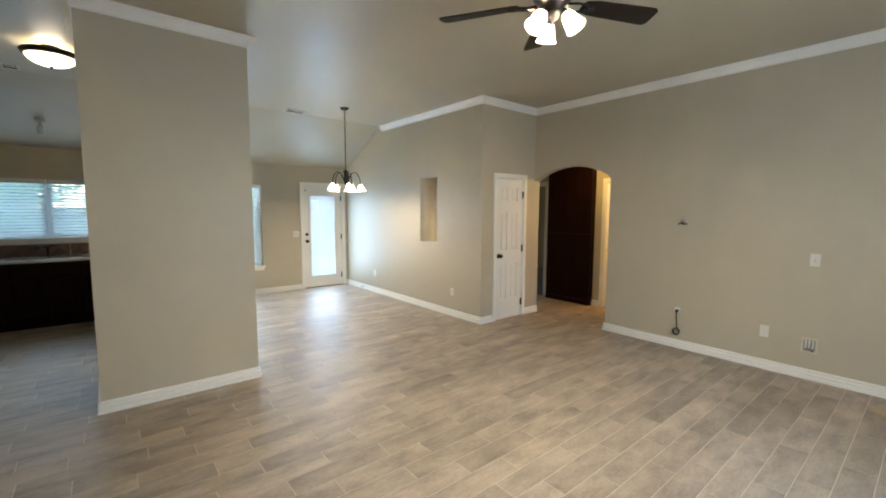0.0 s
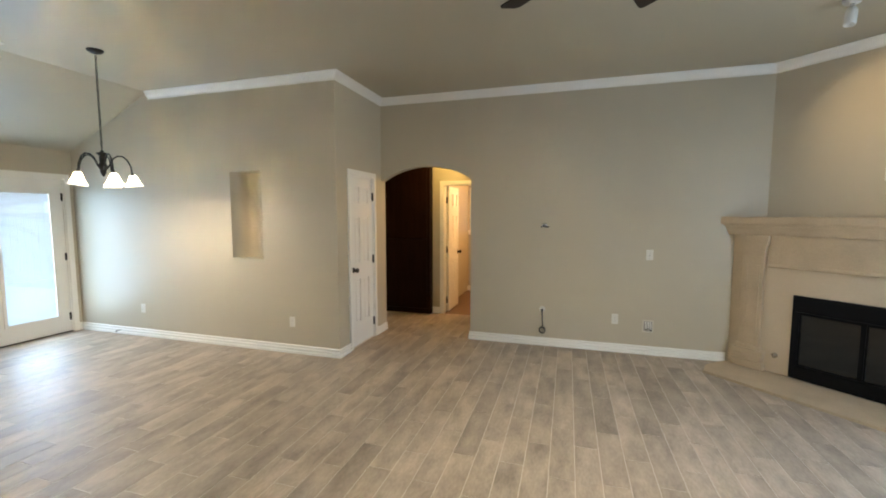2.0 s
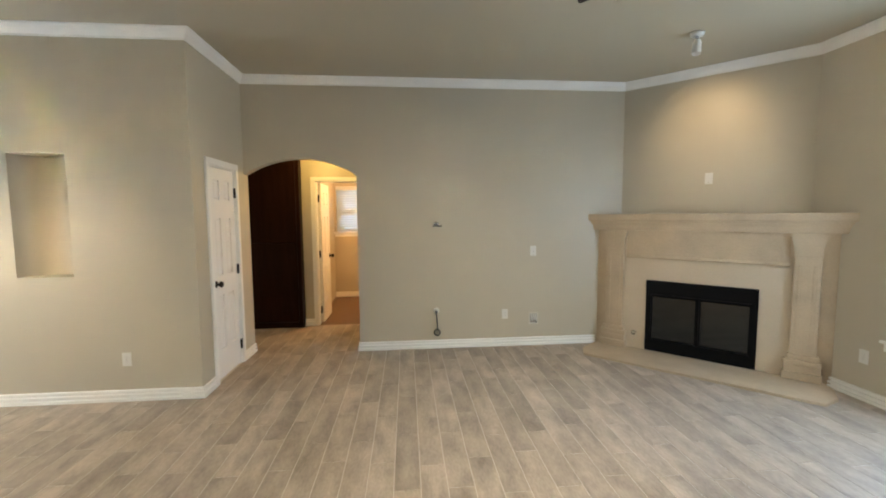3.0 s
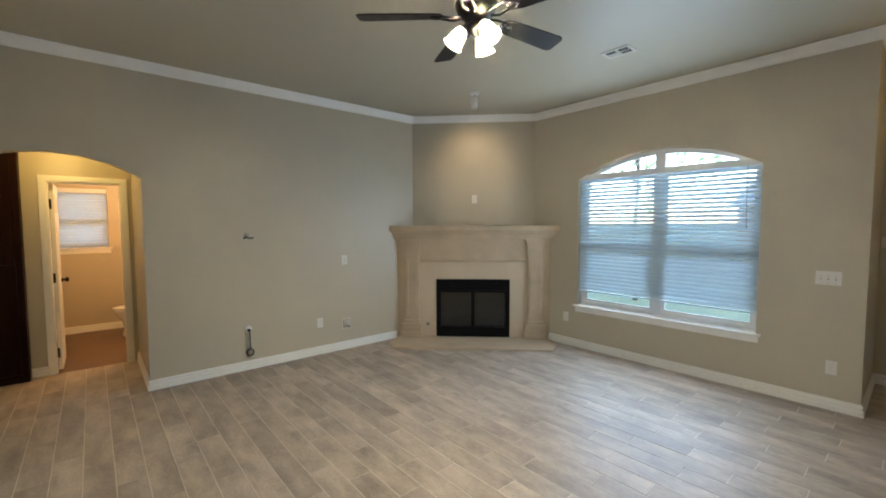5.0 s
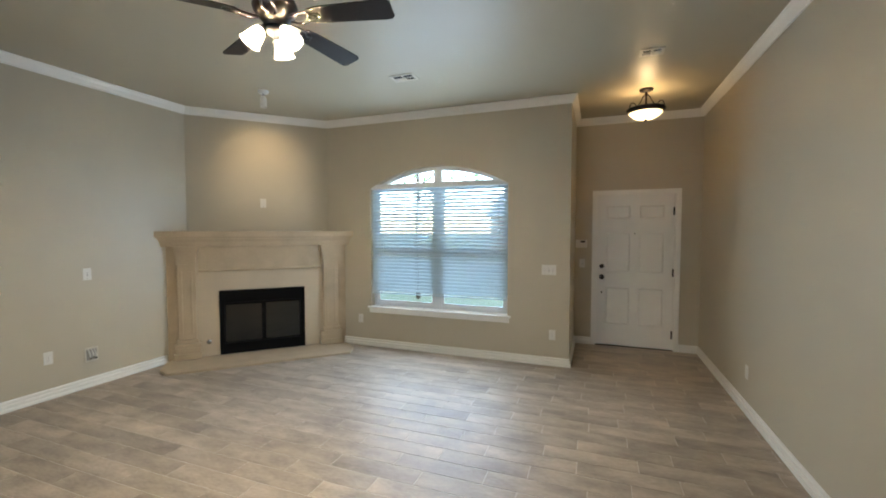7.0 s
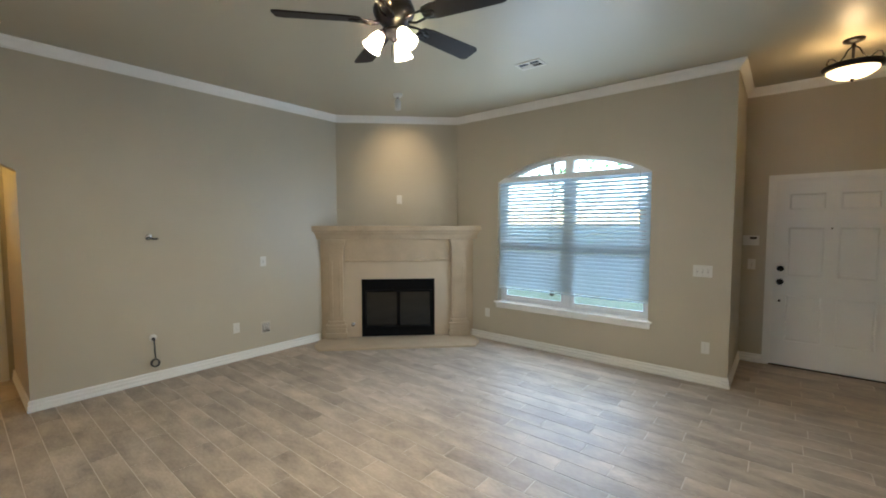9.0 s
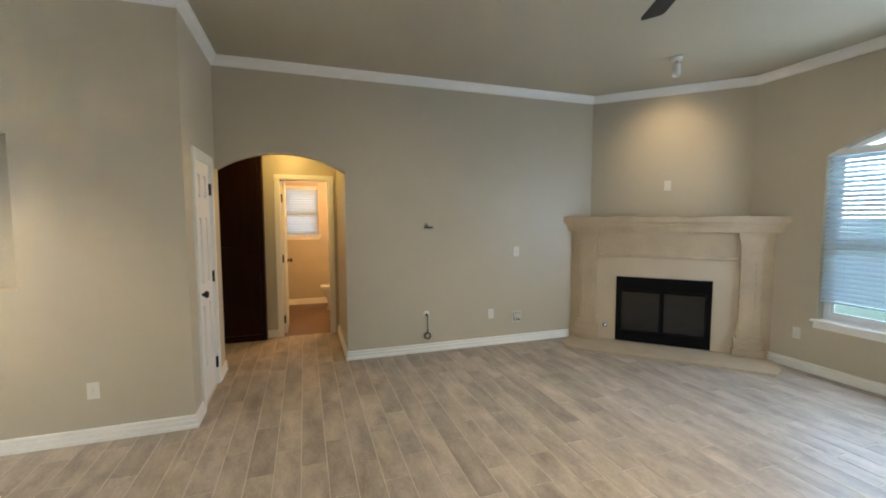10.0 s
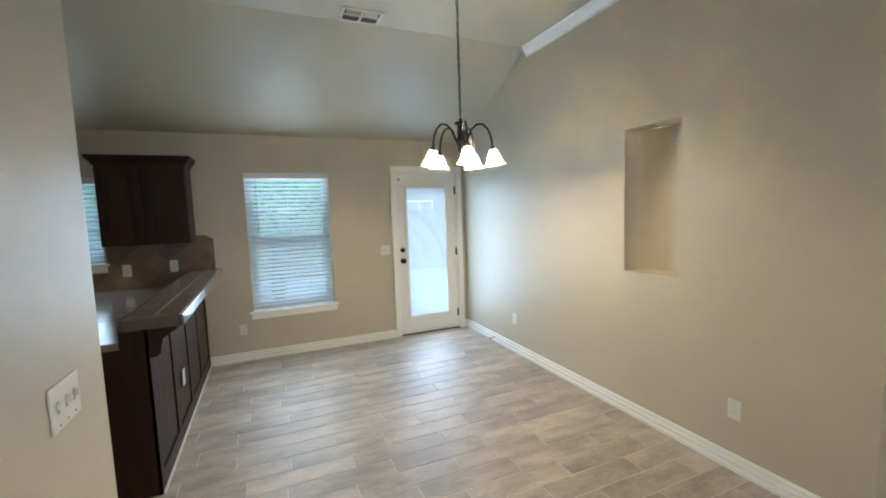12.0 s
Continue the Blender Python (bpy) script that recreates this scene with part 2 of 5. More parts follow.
def tube(bm, path, radius, seg=8):
    """A round rod along a list of points; radius may be one number or one for each point."""
    pts = [Vector(p) for p in path]
    radii = radius if isinstance(radius, (list, tuple)) else [radius] * len(pts)
    rings = []
    for i, p in enumerate(pts):
        d = (pts[min(i + 1, len(pts) - 1)] - pts[max(i - 1, 0)]).normalized()
        side = d.orthogonal().normalized() if i == 0 else (prev - d * prev.dot(d)).normalized()
        prev = side
        up = d.cross(side)
        rings.append([bm.verts.new(p + radii[i] * (math.cos(2 * math.pi * k / seg) * side + math.sin(2 * math.pi * k / seg) * up)) for k in range(seg)])
    for a, b in zip(rings, rings[1:]):
        for k in range(seg):
            bm.faces.new((a[k], a[(k + 1) % seg], b[(k + 1) % seg], b[k])).smooth = True
    bm.faces.new(rings[0][::-1]), bm.faces.new(rings[-1])
    return bm


def mould(bm, profile, path, closed=False):
    """A profile of (out, up) swept along level points (x, y, z); out is to the left of the way. Corners are mitred."""
    pts = [Vector(p) for p in path]
    rings = []
    for i, p in enumerate(pts):
        before = (p - pts[i - 1]).normalized() if i else (pts[1] - p).normalized()
        after = (pts[i + 1] - p).normalized() if i < len(pts) - 1 else before
        n0, n1 = Vector((-before.y, before.x, 0)), Vector((-after.y, after.x, 0))
        mid = (n0 + n1).normalized()
        mid *= 1 / max(0.3, mid.dot(n0))
        rings.append([bm.verts.new(p + mid * o + Vector((0, 0, u))) for o, u in profile])
    k = len(profile)
    for a, b in zip(rings, rings[1:]):
        for j in range(k):
            bm.faces.new((a[j], b[j], b[(j + 1) % k], a[(j + 1) % k]))
    bm.faces.new(rings[0]), bm.faces.new(rings[-1][::-1])
    bmesh.ops.recalc_face_normals(bm, faces=bm.faces[:])
    return bm


def mesh_of(name, bm, material):
    me = bpy.data.meshes.new(name)
    bm.to_mesh(me)
    bm.free()
    me.materials.append(material)
    return me


def struct(name, bm, material, label="", category="", parent=None):
    ob = new(name, mesh_of(name, bm, material))
    tagged(ob, label, category, kind="structure")
    ORIGIN[ob] = Vector((0, 0, 0))
    return ob


def thing(name, base, label, category, group="", kind=""):
    ob = new(name)
    ob.location = base
    ob.empty_display_size = 0.1
    tagged(ob, label, category, group, kind)
    ORIGIN[ob] = Vector(base)
    return ob


def part(name, bm, material, parent, label="", m=None):
    if m is not None:
        bmesh.ops.transform(bm, matrix=m, verts=bm.verts[:])
    bmesh.ops.translate(bm, vec=-ORIGIN[parent], verts=bm.verts[:])
    ob = new(name, mesh_of(name, bm, material))
    ob.parent = parent
    ORIGIN[ob] = ORIGIN[parent]
    if label:
        ob["label"] = label
    return ob


def shared(name, me, parent, m):
    ob = new(name, me)
    ob.parent = parent
    ob.matrix_local = Matrix.Translation(-ORIGIN[parent]) @ m
    ORIGIN[ob] = ORIGIN[parent]
    return ob


def wall(name, axis, at, thick, a0, a1, z0, z1, holes=(), label="", material=None):
    """A wall across axis ('x' or 'y') from at to at + thick, with openings (a0, a1, z0, z1) right through it."""
    bm = bmesh.new()
    cuts = sorted({a0, a1, *[v for h in holes for v in h[:2]]})
    for lo, hi in zip(cuts, cuts[1:]):
        mid = (lo + hi) / 2
        here = sorted((h[2], h[3]) for h in holes if h[0] < mid < h[1])
        zs = z0
        for h0, h1 in here + [(z1, z1)]:
            if h0 > zs + 1e-4:
                r = (at, at + thick, lo, hi, zs, h0) if axis == "x" else (lo, hi, at, at + thick, zs, h0)
                box(bm, *r)
            zs = h1
    return struct(name, bm, material or M_WALL, label or "greige painted drywall", "wall")


def arc(a0, a1, spring, top, n=24):
    """Points of a flat arch from a0 to a1."""
    half, rise = (a1 - a0) / 2, top - spring
    radius = (half * half + rise * rise) / (2 * rise)
    c, cz = (a0 + a1) / 2, top - radius
    return [(c + half * (2 * k / n - 1), cz + math.sqrt(radius * radius - (half * (2 * k / n - 1)) ** 2)) for k in range(n + 1)]


# ---- plan ----
XE, YS, YF, XW, YB, XD, YC = 4.985, -1.53, -2.655, -1.0, 8.055, 3.87, 4.02
YSLOPE, PITCH = 6.62, 0.460
HALL = 2.44

wall("wall_east", "x", XE, 0.12, YS - 0.2, 2.80, 0, H)
bm = bmesh.new()
prism(bm, arc(2.80, YC, 2.02, 2.20) + [(YC, H), (2.80, H)], "x", XE, XE + 0.12)
struct("wall_arch", bm, M_WALL, "greige drywall over the rounded archway", "wall")
wall("wall_south", "y", YS - 0.2, 0.2, 0.633, XE, 0, H, [(FW[0], FW[1], FW[2], 2.40)])
bm = bmesh.new()
prism(bm, arc(FW[0], FW[1], FW[3], FW[4]) + [(FW[1], 2.40), (FW[0], 2.40)], "y", YS - 0.2, YS)
struct("wall_window_arch", bm, M_WALL, "greige drywall above the arched window", "wall")
wall("wall_entry_side", "x", 0.513, 0.12, YF, YS, 0, H)
wall("wall_front", "y", YF - 0.2, 0.2, XW - 0.12, 0.633, 0, H, [(-0.715, 0.235, 0, 2.05)])
wall("wall_west", "x", XW - 0.12, 0.12, YF, 4.03, 0, H)
wall("wall_kitchen_south", "y", 3.91, 0.12, -3.52, XW - 0.12, 0, H)
wall("wall_kitchen_west", "x", -3.52, 0.12, 4.03, YB, 0, H)
wall("wall_back", "y", YB, 0.2, -3.52, XD + 0.12, 0, 2.60, [KW, DW, BD])
NICHE = (4.99, 5.427, 1.07, 2.085)
wall("wall_dining", "x", XD, 0.12, YC + 0.12, YB, 0, H, [NICHE])
bm = bmesh.new()
ND, NM, NW = 0.19, (NICHE[0] + NICHE[1]) / 2, (NICHE[1] - NICHE[0]) / 2
inner = [(XD + 0.002 + ND * math.sin(math.pi * k / 24), NM + NW * math.cos(math.pi * k / 24)) for k in range(25)]
outer = [(XD + 0.002 + (ND + 0.02) * math.sin(math.pi * k / 24), NM + (NW + 0.02) * math.cos(math.pi * k / 24)) for k in range(25)]
lo, hi = [bm.verts.new((x, y, NICHE[2])) for x, y in inner], [bm.verts.new((x, y, NICHE[3])) for x, y in inner]
olo, ohi = [bm.verts.new((x, y, NICHE[2])) for x, y in outer], [bm.verts.new((x, y, NICHE[3])) for x, y in outer]
for k in range(24):
    bm.faces.new((lo[k], lo[k + 1], hi[k + 1], hi[k])).smooth = True
    bm.faces.new((olo[k], ohi[k], ohi[k + 1], olo[k + 1]))
prism(bm, outer, "z", NICHE[2] - 0.02, NICHE[2] + 0.003)
prism(bm, outer, "z", NICHE[3] - 0.003, NICHE[3] + 0.02)
struct("wall_niche", bm, M_WALL, "curved recessed wall niche in greige drywall", "niche")
CD = (4.155, 4.735, 0, 2.04)
wall("wall_closet", "y", YC, 0.12, XD, XE + 0.12, 0, H, [CD])
wall("wall_pillar", "y", 4.03, 0.78, -0.194, 0.956, 0, H, label="greige drywall block wall between living room and kitchen")
# angled chimney wall across the corner
S0 = 3.755 * math.sqrt(2)
bm = bmesh.new()
prism(bm, [(XE, XE - S0), (XE, XE - S0 - 0.15), (S0 + YS + 0.15, YS), (S0 + YS, YS)], "z", 0, H)
struct("wall_chimney", bm, M_WALL, "angled greige chimney wall across the corner", "wall")
# hall, bath and bedroom
wall("wall_hall_west", "x", XE, 0.12, YC + 0.12, 6.3, 0, 2.6)
wall("wall_hall_south", "y", 2.68, 0.12, XE + 0.12, 6.18, 0, 2.6)
wall("wall_hall_east", "x", 6.18, 0.12, 1.98, 6.3, 0, 2.6, [(2.90, 3.515, 0, 2.045), (3.70, 4.56, 0, HALL), (4.70, 5.42, 0, 2.045)])
wall("wall_hall_north", "y", 6.3, 0.12, XE, 6.3, 0, 2.6)
BW = (2.975, 3.585, 1.25, 2.12)
wall("wall_bath_east", "x", 8.27, 0.15, 1.98, 3.74, 0, 2.6, [BW])
wall("wall_bath_south", "y", 1.98, 0.12, 6.30, 8.27, 0, 2.6)
wall("wall_bath_north", "y", 3.62, 0.12, 6.75, 8.27, 0, 2.6)
wall("wall_cabinet_back", "x", 6.75, 0.1, 3.74, 4.66, 0, 2.6)
# unseen room, added behind the hall doorway to hold its daylight
wall("wall_bedroom_south", "y", 4.56, 0.1, 6.85, 9.2, 0, 2.6)
wall("wall_bedroom_east", "x", 9.2, 0.15, 4.56, 7.5, 0, 2.6, [(5.0, 6.6, 0.7, 2.05)])
wall("wall_bedroom_north", "y", 7.5, 0.12, 6.18, 9.35, 0, 2.6)
wall("wall_bedroom_west", "x", 6.18, 0.12, 6.42, 7.5, 0, 2.6)

# floor bed and ceilings
struct("floor_slab", boxes((-3.52, 6.18, YF - 0.2, YB + 0.2, -0.2, -0.0016)), M_GROUT, "pale mortar bed under the tile floor", "floor")
struct("floor_bath", boxes((6.18, 9.35, 1.7, 7.6, -0.2, -0.002)), M_BATHFLOOR, "reddish brown bathroom floor", "floor")
bm = bmesh.new()
prism(bm, [(YF - 0.2, H), (YSLOPE, H), (YB + 0.2, H - PITCH * (YB + 0.2 - YSLOPE)), (YB + 0.2, H + 0.15), (YF - 0.2, H + 0.15)], "x", -3.52, XE + 0.12)
struct("ceiling", bm, M_CEIL, "semi-gloss beige ceiling sloping down over the dining end", "ceiling")
struct("ceiling_hall", boxes((XE + 0.12, 9.35, 1.7, 7.62, HALL, HALL + 0.16)), M_CEIL, "low beige hall ceiling", "ceiling")

# crown and base mouldings; the room lies to the left of each path
CROWN = [(0, 0), (0.095, 0), (0.095, -0.014), (0.080, -0.024), (0.062, -0.050), (0.030, -0.078), (0.016, -0.092), (0.016, -0.106), (0, -0.106)]
CROWN = [(0.62 * o + 0.001, 0.85 * u - 0.001) for o, u in CROWN]
bm = bmesh.new()
mould(bm, CROWN, [(XD, YSLOPE - 0.01, H), (XD, YC, H), (XE, YC, H), (XE, XE - S0, H), (S0 + YS, YS, H), (0.513, YS, H), (0.513, YF, H), (XW, YF, H), (XW, 4.03, H)][::-1])
struct("trim_crown", bm, M_TRIM, "white stepped crown moulding", "moulding")
bm = bmesh.new()
mould(bm, CROWN, [(-0.194, 4.81, H), (-0.194, 4.03, H), (0.956, 4.03, H), (0.956, 4.05, H)][::-1])
struct("trim_crown_pillar", bm, M_TRIM, "white crown moulding on the block wall", "moulding")
BASE = [(0.001, 0.0), (0.022, 0.0), (0.023, 0.020), (0.021, 0.024), (0.006, 0.026), (0.006, 0.037), (0.019, 0.039), (0.020, 0.056), (0.018, 0.060), (0.005, 0.062), (0.005, 0.072), (0.014, 0.074), (0.015, 0.088), (0.010, 0.096), (0.001, 0.098)]


def base_run(*runs):
    for run in runs:
        bm = bmesh.new()
        mould(bm, BASE, [(x, y, 0) for x, y in run])
        struct("baseboard", bm, M_TRIM, "white ridged baseboard", "baseboard")


base_run([(CD[0] - 0.06, YC), (XD, YC), (XD, YB), (BD[1] + 0.07, YB)],
         [(XE + 0.12, YC), (CD[1] + 0.06, YC)], [(XE + 0.12, 2.80), (XE, 2.80), (XE, -0.02)][::-1],
         [(3.52, YS), (0.513, YS), (0.513, YF), (0.295, YF)][::-1], [(-0.775, YF), (XW, YF), (XW, 4.03)][::-1],
         [(BD[0] - 0.07, YB), (0.835, YB)], [(-0.194, 4.81), (-0.194, 4.03), (0.956, 4.03), (0.956, 4.81)][::-1],
         [(XE + 0.12, 2.80), (6.18, 2.80)], [(8.27, 2.1), (8.27, 3.62)], [(6.18, 3.575), (6.18, 3.70)])


# ---- doors ----
def turned(x, y, degrees, z=0.0):
    return pose(x, y, z, 0, 0, degrees)


def knob(bm, x, z, out):
    """A round knob on a rose; out is -1 for the front face."""
    turn = Matrix.Rotation(radians(90 if out < 0 else -90), 4, "X")
    lathe(bm, [(0.0001, 0.0), (0.033, 0.0), (0.033, 0.006), (0.012, 0.012), (0.012, 0.030), (0.026, 0.040), (0.030, 0.052), (0.024, 0.064), (0.0001, 0.067)], (x, 0, z), turn, 20)
    return bm


def hinges(parent, m, x, height, y=-0.006):
    for z in (0.20, height / 2, height - 0.22):
        bm = boxes((x - 0.016, x + 0.016, y - 0.002, y + 0.004, z - 0.05, z + 0.05))
        tube(bm, [(x, y - 0.006, z - 0.052), (x, y - 0.006, z + 0.052)], 0.008)
        part("hinge", bm, M_BRONZE, parent, "dark bronze hinge", m)


def casing(parent, m, width, height, wide=0.058):
    """White casing and jambs round an opening; m is at its lower corner on the wall's face, local -y is the room."""
    for x0, x1 in ((-wide, 0.0), (width, width + wide)):
        bm = boxes((x0, x1, -0.016, -0.0005, 0, height), (x0 + 0.008, x1 - 0.008, -0.020, -0.015, 0, height - 0.0))
        part("door_casing", bm, M_TRIM, parent, "", m)
    part("head_casing", boxes((-wide, width + wide, -0.017, -0.0005, height, height + wide), (-wide + 0.006, width + wide - 0.006, -0.021, -0.016, height + 0.008, height + wide - 0.008)), M_TRIM, parent, "", m)
    jamb = boxes((0.0005, 0.012, 0.0, 0.119, 0, height - 0.012), (width - 0.012, width - 0.0005, 0.0, 0.119, 0, height - 0.012), (0.0005, width - 0.0005, 0.0, 0.119, height - 0.012, height - 0.0005))
    part("jamb", jamb, M_TRIM, parent, "", m)


def panel_door(parent, m, w, h, thick=0.038):
    """A slab with six raised panels on both faces; local front is -y."""
    rows = ((0.28, 0.80), (0.99, 1.54), (1.71, 1.90))
    side, mid = 0.105, 0.09
    pw = (w - 2 * side - mid) / 2
    cols = ((side, side + pw), (w - side - pw, w - side))
    bm = boxes((0, w, 0.016, thick - 0.016, 0, h))
    for y0, y1 in ((0, 0.0162), (thick - 0.0162, thick)):
        zs = [0] + [v for r in rows for v in r] + [h]
        for k in range(0, len(zs), 2):
            box(bm, 0, w, y0, y1, zs[k], zs[k + 1])
        for z0, z1 in rows:
            for x0, x1 in ((0, cols[0][0]), (cols[0][1], cols[1][0]), (cols[1][1], w)):
                box(bm, x0, x1, y0, y1, z0, z1)
    part("slab", bm, M_DOOR, parent, "", m)
    for x0, x1 in cols:
        for z0, z1 in rows:
            for y, s in ((0.016, -1), (thick - 0.016, 1)):
                bm = bmesh.new()
                a = [bm.verts.new(p) for p in ((x0 + 0.012, y, z0 + 0.012), (x1 - 0.012, y, z0 + 0.012), (x1 - 0.012, y, z1 - 0.012), (x0 + 0.012, y, z1 - 0.012))]
                b = [bm.verts.new(p) for p in ((x0 + 0.026, y + 0.012 * s, z0 + 0.026), (x1 - 0.026, y + 0.012 * s, z0 + 0.026), (x1 - 0.026, y + 0.012 * s, z1 - 0.026), (x0 + 0.026, y + 0.012 * s, z1 - 0.026))]
                bm.faces.new(b)
                for k in range(4):
                    bm.faces.new((a[k], a[(k + 1) % 4], b[(k + 1) % 4], b[k]))
                bmesh.ops.recalc_face_normals(bm, faces=bm.faces[:])
                part("panel", bm, M_DOOR, parent, "", m)


def door_at(name, place, label):
    return thing(name, place, label, "door", kind="structure")


# front door
d = door_at("door_1", (-0.24, YF, 0), "white six-panel front door, shut, with dark knob and deadbolt")
casing(d, turned(0.235, YF, 180), 0.95, 2.05)
m = turned(0.222, YF - 0.02, 180, 0.008)
panel_door(d, m, 0.924, 2.03)
part("door_knob", knob(bmesh.new(), 0.06, 0.93, -1), M_BRONZE, d, "dark bronze knob", m)
part("deadbolt", lathe(bmesh.new(), [(0.0001, 0), (0.032, 0), (0.030, 0.014), (0.012, 0.018), (0.010, 0.034), (0.0001, 0.035)], (0.06, 0, 1.075), Matrix.Rotation(radians(90), 4, "X"), 20), M_BRONZE, d, "dark bronze deadbolt", m)
part("door_bolt", lathe(bmesh.new(), [(0.0001, 0), (0.013, 0), (0.012, 0.012), (0.0001, 0.014)], (0.062, 0, 0.72), Matrix.Rotation(radians(90), 4, "X"), 14), M_BRONZE, d, "small dark bolt", m)
part("peephole", lathe(bmesh.new(), [(0.0001, 0), (0.009, 0), (0.008, 0.004), (0.0001, 0.005)], (0.46, 0, 1.52), Matrix.Rotation(radians(90), 4, "X"), 14), M_CHROME, d, "bright peephole", m)
hinges(d, m, 0.924, 2.03)
# unseen strips added behind the slab to block daylight leaking round it
part("door_stop", boxes((0.005, 0.034, 0.0585, 0.072, 0.013, 2.021), (0.916, 0.945, 0.0585, 0.072, 0.013, 2.021), (0.005, 0.945, 0.0585, 0.072, 2.021, 2.045)), M_TRIM, d, "", turned(0.235, YF, 180))
part("threshold", boxes((-0.713, 0.233, YF - 0.19, YF + 0.004, 0.0005, 0.012), bevel=0.003), M_BRONZE, d, "dark metal threshold")

# closet door
d = door_at("door_2", (4.445, YC, 0), "narrow white six-panel closet door, shut")
casing(d, turned(CD[0], YC, 0), CD[1] - CD[0], CD[3])
m = turned(CD[0] + 0.012, YC + 0.012, 0, 0.010)
panel_door(d, m, CD[1] - CD[0] - 0.024, 2.015)
part("door_knob", knob(bmesh.new(), 0.06, 0.92, -1), M_BRONZE, d, "dark bronze knob", m)
hinges(d, m, CD[1] - CD[0] - 0.018, 2.015)

# bathroom door, open into the bathroom
d = door_at("door_3", (6.18, 3.19, 0), "white six-panel bathroom door standing open against warm light")
casing(d, turned(6.18, 3.515, -90), 0.615, 2.045)
m = turned(6.312, 3.463, 0, 0.010)
panel_door(d, m, 0.59, 2.02)
part("door_knob", knob(bmesh.new(), 0.53, 0.93, -1), M_BRONZE, d, "dark bronze knob", m)
hinges(d, turned(6.30, 3.503, -90), 0.004, 2.03)

# bedroom doorway
d = door_at("door_4", (6.18, 5.06, 0), "white cased doorway to a daylit room off the hall")
casing(d, turned(6.18, 5.42, -90), 0.72, 2.045)

# glazed back door
d = door_at("door_5", (3.35, YB, 0), "white back door with full-length glass and enclosed mini blind")
W5 = BD[1] - BD[0]
casing(d, turned(BD[0], YB, 0), W5, BD[3], 0.066)
m = turned(BD[0] + 0.012, YB + 0.02, 0, 0.012)
w = W5 - 0.024
gx0, gx1, gz0, gz1 = 0.118, 0.118 + 0.545, 0.21, 1.85
part("slab", boxes((0, gx0, 0, 0.04, 0, 2.02), (gx1, w, 0, 0.04, 0, 2.02), (gx0, gx1, 0, 0.04, 0, gz0), (gx0, gx1, 0, 0.04, gz1, 2.02)), M_DOOR, d, "", m)
for r in ((gx0 - 0.02, gx0 + 0.016, gz0 - 0.02, gz1 + 0.02), (gx1 - 0.016, gx1 + 0.02, gz0 - 0.02, gz1 + 0.02), (gx0 + 0.016, gx1 - 0.016, gz0 - 0.02, gz0 + 0.016), (gx0 + 0.016, gx1 - 0.016, gz1 - 0.016, gz1 + 0.02)):
    part("lite_frame", boxes((r[0], r[1], -0.010, -0.0005, r[2], r[3]), bevel=0.003), M_DOOR, d, "", m)
pane = part("pane", boxes((gx0 + 0.002, gx1 - 0.002, 0.012, 0.015, gz0 + 0.002, gz1 - 0.002)), M_PANE, d, "clear glass", m)
pane.visible_shadow = False
mini = mesh_of("slat", boxes((-0.26, 0.26, -0.007, 0.007, -0.0005, 0.0005)), M_BLIND)
for k in range(122):
    shared("slat", mini, d, m @ Matrix.Translation((gx0 + 0.2725, 0.026, gz0 + 0.012 + k * 0.0133)) @ Matrix.Rotation(radians(36), 4, "X"))
part("door_sensor", boxes((0.030, 0.046, -0.010, 0.0005, 1.925, 1.955), bevel=0.002), M_CABLE, d, "small black sensor", m)
part("door_knob", knob(bmesh.new(), 0.055, 0.935, -1), M_BRONZE, d, "dark bronze knob", m)
part("deadbolt", lathe(bmesh.new(), [(0.0001, 0), (0.030, 0), (0.029, 0.014), (0.012, 0.018), (0.010, 0.032), (0.0001, 0.033)], (0.055, 0, 1.07), Matrix.Rotation(radians(90), 4, "X"), 20), M_BRONZE, d, "dark bronze deadbolt", m)
hinges(d, m, w, 2.02)
part("threshold", boxes((BD[0] + 0.002, BD[1] - 0.002, YB - 0.004, YB + 0.19, 0.0005, 0.012), bevel=0.003), M_BRONZE, d, "dark metal threshold")


